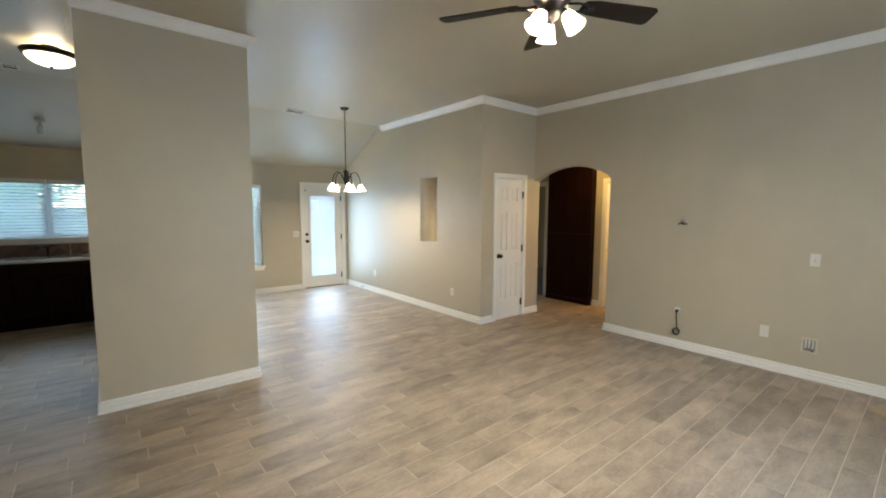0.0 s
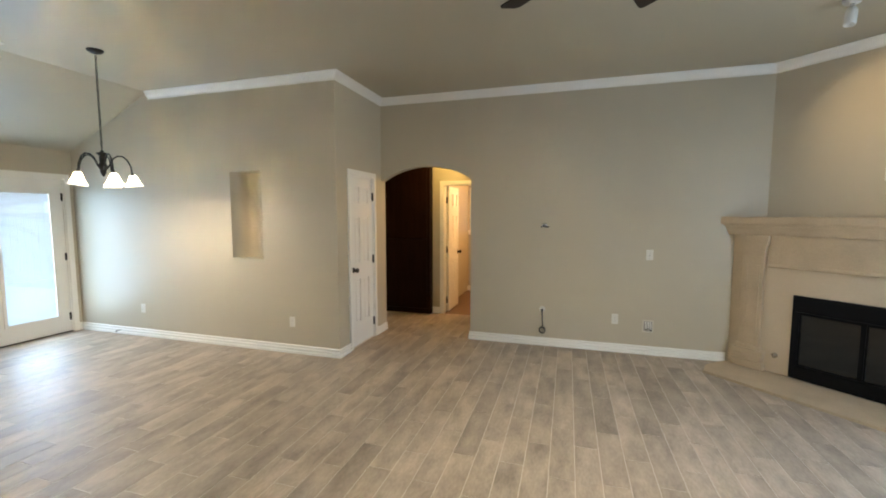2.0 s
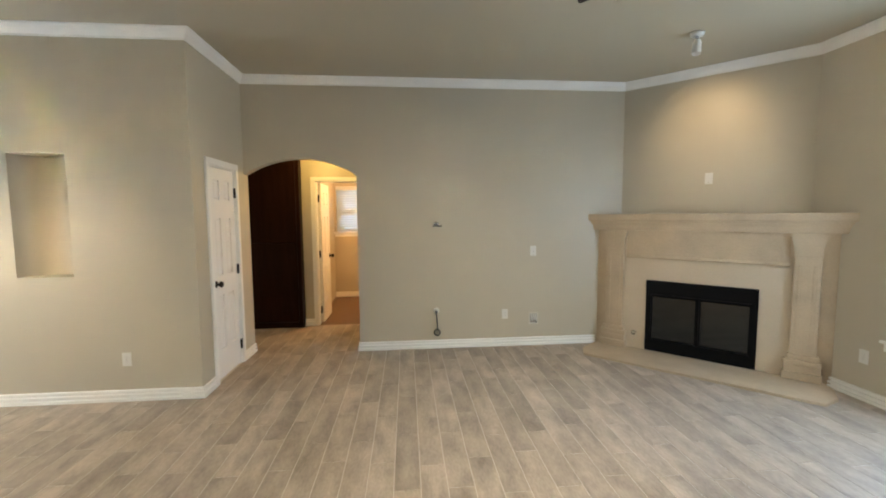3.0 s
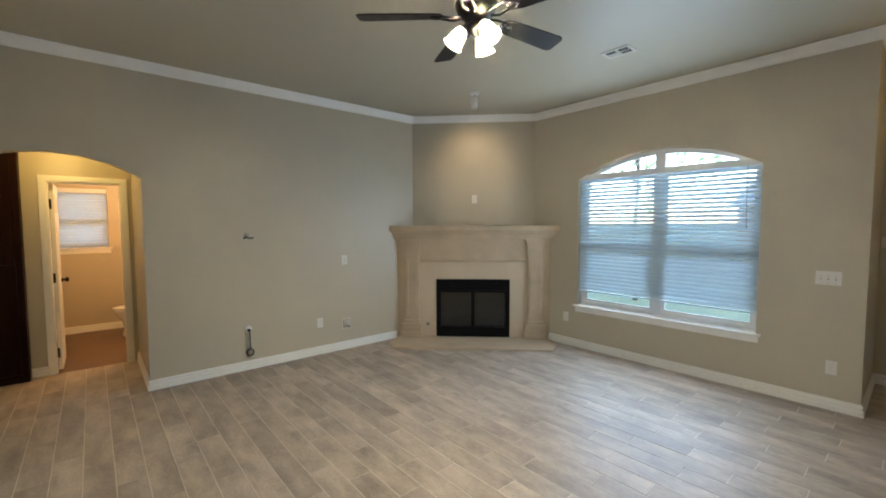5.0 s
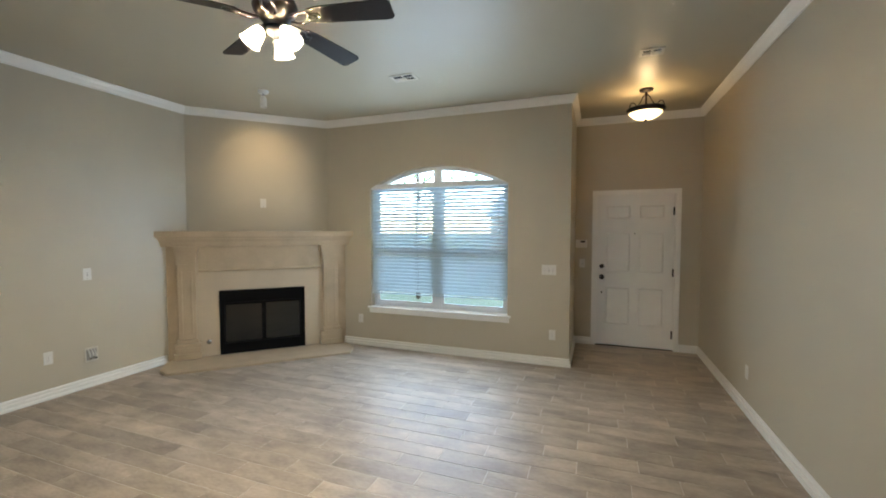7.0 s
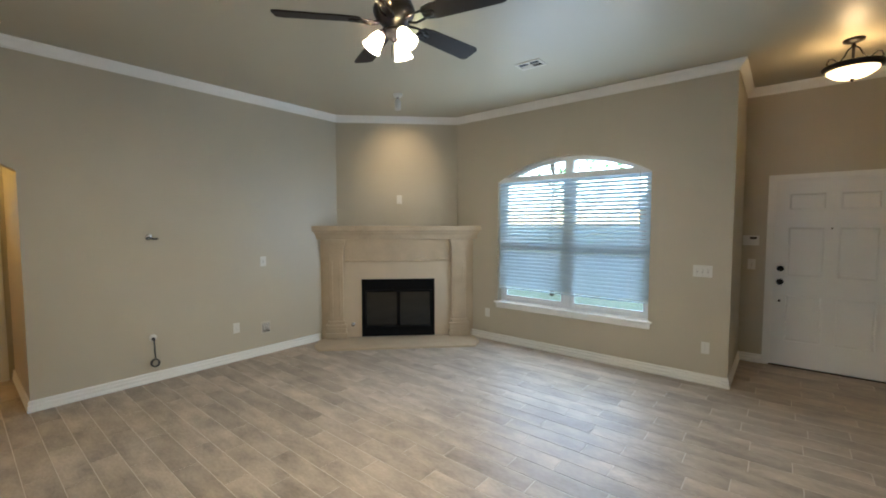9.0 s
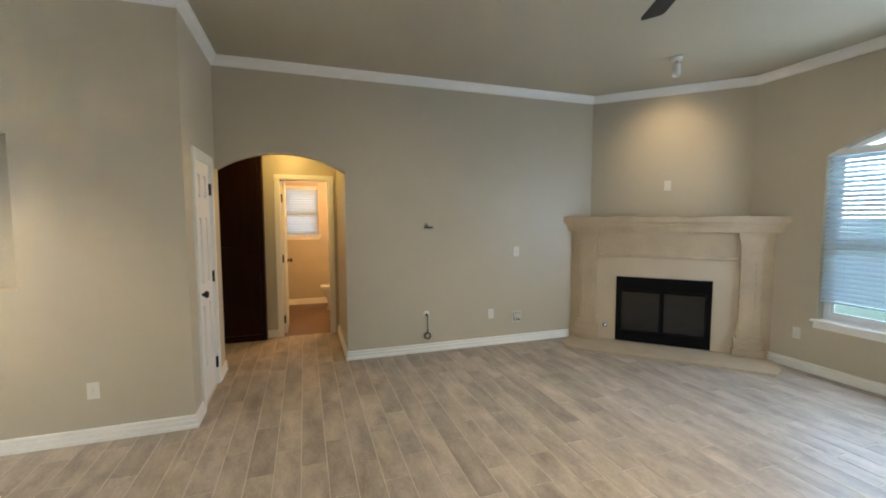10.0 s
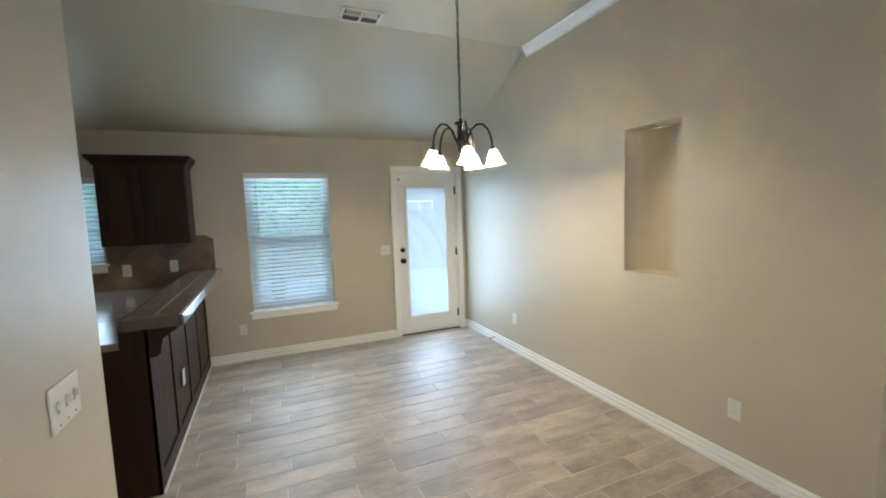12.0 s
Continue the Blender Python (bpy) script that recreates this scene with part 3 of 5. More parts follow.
# ---- windows and blinds; local x runs along the opening, +y is the room ----
def window(name, m, w, z0, z1, label, mullions=(), rail=None, top=None, sill=True):
    win = thing(name, m @ Vector((w / 2, 0, z0)), label, "window", kind="structure")
    y0, y1, f = -0.16, -0.10, 0.045
    if top is None:
        bm = boxes((0, f, y0, y1, z0, z1), (w - f, w, y0, y1, z0, z1), (f, w - f, y0, y1, z0, z0 + f), (f, w - f, y0, y1, z1 - f, z1))
    else:
        bm = boxes((0, f, y0, y1, z0, z1), (w - f, w, y0, y1, z0, z1), (f, w - f, y0, y1, z0, z0 + f))
        a, b = arc(0, w, z1, top), arc(f, w - f, z1 - 0.01, top - f)
        for k in range(24):
            prism(bm, [a[k], a[k + 1], b[k + 1], b[k]], "y", y0, y1)
    part("window_frame", bm, M_VINYL, win, "", m)
    for c in mullions:
        part("mullion", boxes((c - 0.05, c + 0.05, y0 - 0.002, y1 + 0.004, z0 + f, (top or z1) - f)), M_VINYL, win, "", m)
    edges = [f] + [v for c in mullions for v in (c - 0.05, c + 0.05)] + [w - f]
    for x0, x1 in zip(edges[::2], edges[1::2]):
        if rail:
            part("meeting_rail", boxes((x0, x1, y0 + 0.008, y1 - 0.006, rail - 0.022, rail + 0.022)), M_VINYL, win, "", m)
            for s0, s1, yy in ((z0 + f, rail - 0.022, y1 - 0.024), (rail + 0.022, z1 - (f if top is None else 0), y0 + 0.010)):
                g = 0.03
                part("sash", boxes((x0, x0 + g, yy, yy + 0.016, s0, s1), (x1 - g, x1, yy, yy + 0.016, s0, s1), (x0 + g, x1 - g, yy, yy + 0.016, s0, s0 + g), (x0 + g, x1 - g, yy, yy + 0.016, s1 - g, s1)), M_VINYL, win, "", m)
    bm = bmesh.new()
    if top is None:
        box(bm, 0.02, w - 0.02, -0.134, -0.131, z0 + 0.02, z1 - 0.02)
    else:
        prism(bm, arc(0.02, w - 0.02, z1 - 0.02, top - 0.02) + [(w - 0.02, z0 + 0.02), (0.02, z0 + 0.02)], "y", -0.134, -0.131)
    p = part("pane", bm, M_PANE, win, "clear glass", m)
    p.visible_shadow = False
    if sill:
        part("window_sill", boxes((-0.04, w + 0.04, 0.0005, 0.035, z0 - 0.022, z0 + 0.001), bevel=0.005), M_TRIM, win, "", m)
        part("sill_board", boxes((0.001, w - 0.001, -0.10, 0.0, z0 - 0.018, z0 + 0.001)), M_TRIM, win, "", m)
        part("apron", boxes((-0.02, w + 0.02, 0.0005, 0.014, z0 - 0.085, z0 - 0.022), bevel=0.004), M_TRIM, win, "", m)
    return win


def blind(m, w, z0, z1, label, tilt, step=0.044, cord=0.11, group=""):
    b = thing("blind", m @ Vector((w / 2, -0.045, z0)), label, "window blind", group)
    part("headrail", boxes((0.004, w - 0.004, -0.072, -0.004, z1 - 0.065, z1 - 0.001), bevel=0.004), M_VINYL, b, "", m)
    bm = bmesh.new()
    n, half = 4, 0.025
    up = [bm.verts.new((x, half * (2 * k / n - 1), 0.004 * (1 - (2 * k / n - 1) ** 2) + dz)) for x in (-(w / 2 - 0.008), w / 2 - 0.008) for dz in (0, -0.0028) for k in range(n + 1)]
    g = n + 1
    for k in range(n):
        bm.faces.new((up[k], up[k + 1], up[2 * g + k + 1], up[2 * g + k]))
        bm.faces.new((up[g + k + 1], up[g + k], up[3 * g + k], up[3 * g + k + 1]))
    bm.faces.new((up[0], up[2 * g], up[3 * g], up[g]))
    bm.faces.new((up[g - 1], up[2 * g - 1], up[4 * g - 1], up[3 * g - 1]))
    bmesh.ops.recalc_face_normals(bm, faces=bm.faces[:])
    me = mesh_of("slat", bm, M_BLIND)
    rng = random.Random(int(w * 1000))
    count = int((z1 - 0.085 - z0) / step)
    for k in range(count):
        shared("slat", me, b, m @ Matrix.Translation((w / 2, -0.038, z1 - 0.09 - k * step)) @ Matrix.Rotation(radians(-tilt + rng.uniform(-2.5, 2.5)), 4, "X") @ Matrix.Rotation(radians(rng.uniform(-0.1, 0.1)), 4, "Y"))
    low = z1 - 0.09 - count * step
    part("bottom_rail", boxes((0.008, w - 0.008, -0.062, -0.014, low - 0.008, low + 0.008), bevel=0.003), M_BLIND, b, "", m)
    for x in [w * f for f in ((0.18, 0.82) if w < 1 else (0.1, 0.37, 0.63, 0.9))]:
        part("ladder_cord", boxes((x - 0.001, x + 0.001, -0.012, -0.010, low, z1 - 0.06), (x - 0.001, x + 0.001, -0.066, -0.064, low, z1 - 0.06)), M_BLIND, b, "", m)
    if cord:
        part("tilt_wand", tube(bmesh.new(), [(cord, 0.002, z1 - 0.06), (cord, 0.006, z1 - 0.40), (cord - 0.004, 0.006, z1 - 0.66)], 0.003), M_SLOT, b, "", m)
    return b


m = turned(FW[0], YS, 0)
window("window_1", m, FW[1] - FW[0], FW[2], FW[3], "large white arched double window with stool and apron", (0.935,), 1.286, FW[4])
blind(m, FW[1] - FW[0], FW[2] + 0.175, 2.185, "wide white slatted blind, lowered, slats tilted", 45)
m = turned(DW[1], YB, 180)
window("window_2", m, DW[1] - DW[0], DW[2], DW[3], "white single-hung dining window with sill", (), 1.29)
blind(m, DW[1] - DW[0], DW[2] + 0.03, DW[3], "white slatted blind, fully lowered, slats tilted open", 34, cord=0.76)
m = turned(KW[1], YB, 180)
window("window_3", m, KW[1] - KW[0], KW[2], KW[3], "wide white slider window over the kitchen sink", (0.74,))
blind(m, 0.735, KW[2] + 0.03, KW[3], "white slatted blind over the sink window", 46, cord=0, group="kitchen blinds")
blind(m @ Matrix.Translation((0.745, 0, 0)), 0.735, KW[2] + 0.03, KW[3], "white slatted blind over the sink window", 46, cord=0, group="kitchen blinds")
m = turned(8.27, BW[0], 90)
window("window_4", m, BW[1] - BW[0], BW[2], BW[3], "small white bathroom window with wooden stool", (), 1.66)
blind(m, BW[1] - BW[0], BW[2] + 0.02, BW[3], "small white slatted blind, closed", 66, cord=0)
# unseen window, added as the source of the doorway's pale light
window("window_5", turned(9.2, 5.0, 90), 1.6, 0.7, 2.05, "unseen window added to give the hall doorway its daylight", (0.8,))

# ---- fireplace; local x runs along it, +y into the room, from the angled wall ----
FM = Matrix.Translation(((XE + S0 + YS) / 2, (XE - S0 + YS) / 2, 0)) @ Matrix.Rotation(radians(45), 4, "Z")
fp = thing("fireplace", FM @ Vector((0, 0.2, 0)), "cream cast-stone corner fireplace with mantel and black firebox", "fireplace")


def reach(depth):
    """Half the width between the two walls at a depth from the angled wall."""
    return 0.8515 + depth - 0.003


D1 = 0.198
fb0, fb1, fz0, fz1 = -0.503, 0.503, 0.03, 0.826
for x0, x1, z0, z1 in ((-0.86, fb0, 0.025, 1.38), (fb1, 0.86, 0.025, 1.38), (fb0, fb1, fz1, 1.38)):
    part("facing_slab", boxes((x0, x1, 0.002, D1, z0, z1)), M_STONE_PALE, fp, "", FM)
for s in (-1, 1):
    pts = [(s * 0.86, 0.004), (s * 0.86, D1), (s * reach(D1), D1), (s * reach(0.012), 0.012)]
    part("return", prism(bmesh.new(), pts, "z", 0.0, 1.38), M_STONE, fp, "", FM)
bm = bmesh.new()
box(bm, -0.715, 0.715, D1, D1 + 0.018, 1.10, 1.375)
part("header_panel", bm, M_STONE, fp, "", FM)
bm = bmesh.new()
mould(bm, [(0.0, 0.0), (0.032, 0.0), (0.036, 0.012), (0.026, 0.024), (0.018, 0.036), (0.0, 0.036)], [(-0.715, D1 + 0.001, 1.066), (0.715, D1 + 0.001, 1.066)])
part("header_moulding", bm, M_STONE, fp, "", FM)
for s in (-1, 1):
    c, hw = s * 0.842, 0.096
    shaft = bmesh.new()
    box(shaft, c - hw, c + hw, D1, D1 + 0.045, 0.26, 1.16, bevel=0.008)
    box(shaft, c - hw + 0.03, c - hw + 0.055, D1 + 0.041, D1 + 0.050, 0.32, 1.08, bevel=0.004)
    box(shaft, c + hw - 0.055, c + hw - 0.03, D1 + 0.041, D1 + 0.050, 0.32, 1.08, bevel=0.004)
    pil = part("pilaster", shaft, M_STONE, fp, "", FM)
    cap = bmesh.new()
    prof = [(1.15, 0.006), (1.165, 0.006), (1.17, 0.0), (1.21, 0.004), (1.26, 0.014), (1.30, 0.028), (1.335, 0.046), (1.345, 0.048), (1.376, 0.048)]
    rings = []
    for z, g in prof:
        g *= 0.65
        rings.append([cap.verts.new(v) for v in ((c - hw - g, D1, z), (c - hw - g, D1 + 0.046 + 0.35 * g, z), (c + hw + g, D1 + 0.046 + 0.35 * g, z), (c + hw + g, D1, z))])
    for a, b in zip(rings, rings[1:]):
        for k in range(4):
            cap.faces.new((a[k], a[(k + 1) % 4], b[(k + 1) % 4], b[k]))
    cap.faces.new(rings[0]), cap.faces.new(rings[-1])
    bmesh.ops.recalc_face_normals(cap, faces=cap.faces[:])
    part("capital", cap, M_STONE, pil, "", FM)
    foot = bmesh.new()
    for z0, z1, g in ((0.026, 0.10, 0.050), (0.10, 0.165, 0.036), (0.165, 0.215, 0.045), (0.215, 0.262, 0.018)):
        box(foot, c - hw - g, c + hw + g, D1, D1 + 0.046 + 0.7 * g, z0, z1, bevel=0.008)
    part("plinth", foot, M_STONE, pil, "", FM)
MANTEL = [(0.0, 0.0), (0.04, 0.0), (0.045, 0.014), (0.050, 0.024), (0.062, 0.055), (0.085, 0.082), (0.098, 0.086), (0.100, 0.100), (0.132, 0.108), (0.140, 0.122), (0.140, 0.168), (0.134, 0.182), (0.0, 0.182)]
bm = bmesh.new()
front = D1 - 0.012
loop = [(0.012, 1.378)] + [(front + 0.035 + 0.53 * o, 1.378 + u) for o, u in MANTEL[1:-1]] + [(0.012, 1.560)]
ends = [[bm.verts.new((s * (reach(y) - 0.002), y, z)) for y, z in loop] for s in (-1, 1)]
for k in range(len(loop)):
    j = (k + 1) % len(loop)
    bm.faces.new((ends[0][k], ends[1][k], ends[1][j], ends[0][j]))
bm.faces.new(ends[0]), bm.faces.new(ends[1])
bmesh.ops.recalc_face_normals(bm, faces=bm.faces[:])
part("mantel", bm, M_STONE, fp, "wide moulded cast-stone mantel shelf", FM)
bm = bmesh.new()
prism(bm, [(-0.99, 0.745), (0.99, 0.745), (1.075, 0.56), (1.06, 0.30), (1.0, D1), (-1.0, D1), (-1.06, 0.30), (-1.075, 0.56)], "z", 0.0012, 0.025)
bmesh.ops.bevel(bm, geom=[e for e in bm.edges if e.verts[0].co.z > 0.02 and e.verts[1].co.z > 0.02], offset=0.006, segments=2, affect="EDGES")
hearth = part("hearth", bm, M_STONE, fp, "low cast-stone hearth slab", FM)
# firebox with glass doors
bm = boxes((fb0, fb1, D1 - 0.03, D1 + 0.012, fz1 - 0.17, fz1), (fb0, fb1, D1 - 0.03, D1 + 0.012, fz0, fz0 + 0.13), (fb0, fb0 + 0.055, D1 - 0.03, D1 + 0.012, fz0 + 0.13, fz1 - 0.17), (fb1 - 0.055, fb1, D1 - 0.03, D1 + 0.012, fz0 + 0.13, fz1 - 0.17))
box(bm, fb0 + 0.01, fb1 - 0.01, D1 + 0.012, D1 + 0.02, fz1 - 0.02, fz1 - 0.006)
box(bm, fb0 + 0.03, fb1 - 0.03, D1 + 0.012, D1 + 0.018, fz1 - 0.165, fz1 - 0.155)
fbx = part("firebox", bm, M_BLACK, fp, "black metal firebox front", FM)
part("firebox_back", boxes((fb0, fb1, 0.003, 0.01, fz0, fz1)), M_BLACK, fp, "", FM)
for x0, x1 in ((fb0 + 0.055, -0.012), (0.012, fb1 - 0.055)):
    dr = part("glass_door", boxes((x0 + 0.012, x1 - 0.012, D1 - 0.012, D1 - 0.006, fz0 + 0.142, fz1 - 0.182)), M_FIREGLASS, fp, "smoked glass firebox door", FM)
    part("door_frame", boxes((x0, x0 + 0.012, D1 - 0.016, D1 + 0.002, fz0 + 0.13, fz1 - 0.17), (x1 - 0.012, x1, D1 - 0.016, D1 + 0.002, fz0 + 0.13, fz1 - 0.17), (x0, x1, D1 - 0.016, D1 + 0.002, fz0 + 0.13, fz0 + 0.142), (x0, x1, D1 - 0.016, D1 + 0.002, fz1 - 0.182, fz1 - 0.17)), M_BLACK, dr, "", FM)
part("centre_post", boxes((-0.0115, 0.0115, D1 - 0.016, D1 + 0.008, fz0 + 0.13, fz1 - 0.17)), M_BLACK, fp, "", FM)
part("gas_key", lathe(bmesh.new(), [(0.0001, 0.0), (0.028, 0.0), (0.026, 0.006), (0.010, 0.008), (0.008, 0.02), (0.0001, 0.021)], (0.625, D1, 0.20), Matrix.Rotation(radians(-90), 4, "X"), 16), M_CHROME, fp, "small metal gas key plate", FM)

# ---- ceiling fan ----
fan = thing("ceiling_fan", (FAN.x, FAN.y, H), "dark bronze five-blade ceiling fan with three lit tulip shades", "ceiling fan")
part("canopy", lathe(bmesh.new(), [(0.0001, -0.001), (0.07, -0.001), (0.072, -0.02), (0.05, -0.06), (0.02, -0.075), (0.0001, -0.076)], (FAN.x, FAN.y, H)), M_BRONZE, fan)
part("downrod", tube(bmesh.new(), [(FAN.x, FAN.y, H - 0.07), (FAN.x, FAN.y, FAN.z + 0.13)], 0.013, 12), M_BRONZE, fan)
motor = part("motor_housing", lathe(bmesh.new(), [(0.0001, 0.15), (0.04, 0.148), (0.05, 0.12), (0.10, 0.105), (0.115, 0.07), (0.115, 0.03), (0.10, 0.0), (0.075, -0.02), (0.06, -0.045), (0.055, -0.075), (0.0001, -0.076)], FAN, seg=32), M_BRONZE, fan)
part("housing_band", lathe(bmesh.new(), [(0.1155, 0.062), (0.119, 0.058), (0.119, 0.042), (0.1155, 0.038)], FAN, seg=32), M_BRONZE, motor)
part("light_fitter", lathe(bmesh.new(), [(0.0001, -0.05), (0.058, -0.055), (0.060, -0.075), (0.045, -0.095), (0.022, -0.108), (0.010, -0.12), (0.0001, -0.123)], FAN, seg=24), M_BRONZE, fan)


def blade_shape():
    bm = bmesh.new()
    pts = [(0.20, -0.045), (0.26, -0.058), (0.62, -0.070), (0.645, -0.066), (0.66, -0.050), (0.662, 0.050), (0.648, 0.066), (0.62, 0.070), (0.26, 0.058), (0.20, 0.045), (0.185, 0.025), (0.185, -0.025)]
    return prism(bm, pts, "z", -0.004, 0.004)


def iron_shape():
    bm = bmesh.new()
    tube(bm, [(0.085, -0.02, -0.012), (0.13, -0.035, -0.016), (0.19, -0.03, -0.008), (0.24, 0.0, -0.006)], 0.007)
    tube(bm, [(0.085, 0.02, -0.012), (0.13, 0.035, -0.016), (0.19, 0.03, -0.008), (0.24, 0.0, -0.006)], 0.007)
    ring = [(0.225 + 0.032 * math.cos(2 * math.pi * k / 20), 0.020 * math.sin(2 * math.pi * k / 20), -0.009) for k in range(21)]
    tube(bm, ring, 0.006)
    box(bm, 0.20, 0.25, -0.012, 0.012, -0.008, -0.0045)
    return bm


for k in range(5):
    turn = Matrix.Translation(FAN) @ Matrix.Rotation(radians(-24 + 72 * k), 4, "Z") @ Matrix.Translation((0, 0, -0.005)) @ Matrix.Rotation(radians(-13), 4, "X")
    bl = part("blade", blade_shape(), M_BLADE, fan, "dark walnut blade", turn)
    part("blade_iron", iron_shape(), M_BRONZE, bl, "scrolled bronze bracket", turn)
TULIP = [(0.82 * r, 0.82 * z) for r, z in [(0.022, 0.0), (0.030, -0.006), (0.040, -0.025), (0.049, -0.055), (0.054, -0.085), (0.060, -0.110), (0.072, -0.132), (0.069, -0.131), (0.057, -0.109), (0.051, -0.085), (0.046, -0.055), (0.037, -0.026), (0.022, -0.008)]]
for a in FAN_ANGLES:
    m = Matrix.Translation(FAN + Vector((0, 0, -0.055))) @ Matrix.Rotation(radians(a), 4, "Z")
    part("lamp_arm", tube(bmesh.new(), [(0.03, 0, 0), (0.055, 0, 0.004), (0.070, 0, -0.010), (0.076, 0, -0.026)], 0.009), M_BRONZE, fan, "", m)
    lean = m @ Matrix.Translation((0.072, 0, -0.022)) @ Matrix.Rotation(radians(-34), 4, "Y")
    part("socket_cup", lathe(bmesh.new(), [(0.0001, 0.012), (0.022, 0.010), (0.026, -0.004), (0.024, -0.014)], seg=16), M_BRONZE, fan, "", lean)
    part("shade", lathe(bmesh.new(), TULIP, seg=32, wave=0.05, waves=6), M_SHADE, fan, "lit white frosted glass tulip shade", lean)
for dx, n in ((0.02, 0.05), (-0.02, 0.07)):
    part("pull_chain", tube(bmesh.new(), [(FAN.x + dx, FAN.y, FAN.z - 0.13), (FAN.x + dx, FAN.y, FAN.z - 0.15 - n)], 0.0025, 6), M_BRONZE, fan)

# ---- chandelier ----
C = CHANDELIER
ch = thing("chandelier", (C.x, C.y, H), "bronze five-arm chandelier on a chain with lit bell shades", "chandelier")
part("canopy", lathe(bmesh.new(), [(0.0001, -0.001), (0.065, -0.001), (0.066, -0.010), (0.045, -0.028), (0.012, -0.036), (0.0001, -0.037)], (C.x, C.y, H)), M_BRONZE, ch)
bm = bmesh.new()
links = 24
for k in range(-1, links):
    z = C.z - 0.045 - k * 0.0345
    turn = Matrix.Translation((C.x, C.y, z)) @ Matrix.Rotation(radians(90 * (k % 2)), 4, "Z")
    loop = [turn @ Vector((0.009 * math.cos(2 * math.pi * j / 12), 0, 0.022 * math.sin(2 * math.pi * j / 12))) for j in range(13)]
    tube(bm, loop, 0.0026, 5)
part("chain", bm, M_BRONZE, ch)
part("lamp_cord", tube(bmesh.new(), [(C.x + 0.004 * math.cos(k), C.y + 0.004 * math.sin(k), C.z - 0.03 - 0.03 * k) for k in range(29)], 0.0025, 6), M_BRONZE, ch)
part("hub", lathe(bmesh.new(), [(0.0001, -0.865), (0.012, -0.87), (0.014, -0.885), (0.045, -0.895), (0.047, -0.905), (0.026, -0.915), (0.026, -0.99), (0.034, -1.00), (0.034, -1.03), (0.024, -1.04), (0.026, -1.075), (0.018, -1.09), (0.008, -1.11), (0.0001, -1.115)], C, seg=20), M_BRONZE, ch)
BELL = [(0.020, 0.0), (0.028, -0.008), (0.036, -0.030), (0.046, -0.060), (0.058, -0.088), (0.078, -0.108), (0.075, -0.106), (0.055, -0.086), (0.043, -0.060), (0.033, -0.031), (0.020, -0.012)]
for k in range(5):
    m = Matrix.Translation(C) @ Matrix.Rotation(radians(39 + 72 * k), 4, "Z")
    part("arm", tube(bmesh.new(), [(0.022, 0, -1.05), (0.05, 0, -1.00), (0.075, 0, -0.945), (0.11, 0, -0.915), (0.15, 0, -0.915), (0.185, 0, -0.95), (0.208, 0, -1.01), (0.215, 0, -1.075)], 0.0075), M_BRONZE, ch, "", m)
    cup = m @ Matrix.Translation((0.216, 0, -1.075)) @ Matrix.Rotation(radians(-6), 4, "Y")
    part("socket_cup", lathe(bmesh.new(), [(0.0001, 0.008), (0.014, 0.006), (0.020, -0.010), (0.026, -0.022)], seg=16), M_BRONZE, ch, "", cup)
    part("shade", lathe(bmesh.new(), BELL, (0, 0, -0.014), seg=32, wave=0.06, waves=6), M_BELL, ch, "lit white frosted glass bell shade", cup)


# ---- bowl lights ----
def bowl_light(place, drop, radius, label, arms):
    b = thing("ceiling_light", place, label, "ceiling light")
    P = Vector(place)
    bowl = [(radius * math.cos(radians(t)), -drop - 0.55 * radius * math.sin(radians(t))) for t in range(0, 91, 10)]
    part("bowl", lathe(bmesh.new(), [(r, z) for r, z in bowl], P, seg=36), M_BOWL, b, "lit cream alabaster glass bowl")
    part("rim", lathe(bmesh.new(), [(radius - 0.01, -drop - 0.022), (radius + 0.012, -drop - 0.018), (radius + 0.028, -drop + 0.012), (radius + 0.02, -drop + 0.022), (radius - 0.01, -drop + 0.018)], P, seg=36), M_BRONZE, b)
    part("finial", lathe(bmesh.new(), [(0.0001, 0.004), (0.018, 0.002), (0.012, -0.012), (0.006, -0.022), (0.0001, -0.026)], P + Vector((0, 0, -drop - 0.55 * radius)), seg=14), M_BRONZE, b)
    part("canopy", lathe(bmesh.new(), [(0.0001, -0.001), (0.07, -0.001), (0.068, -0.016), (0.03, -0.03), (0.0001, -0.031)], P), M_BRONZE, b)
    if arms:
        part("stem", lathe(bmesh.new(), [(0.010, -0.03), (0.016, -0.05), (0.010, -0.07), (0.010, -drop - 0.02), (0.0001, -drop - 0.02)], P, seg=12), M_BRONZE, b)
        for k in range(3):
            m = Matrix.Translation(P) @ Matrix.Rotation(radians(30 + 120 * k), 4, "Z")
            part("scroll_arm", tube(bmesh.new(), [(0.012, 0, -0.06), (0.04, 0, -0.085), (0.06, 0, -0.13), (0.10, 0, -drop + 0.04), (0.15, 0, -drop + 0.075), (radius + 0.005, 0, -drop + 0.07), (radius + 0.022, 0, -drop + 0.03), (radius, 0, -drop + 0.02)], 0.006), M_BRONZE, b, "", m)
    return b


bowl_light(ENTRY_LIGHT, 0.225, 0.168, "semi-flush bronze ceiling light with lit alabaster bowl in the entry", True)
bowl_light(KITCHEN_LIGHT, 0.075, 0.19, "flush bronze ceiling light with lit alabaster bowl in the kitchen", False)


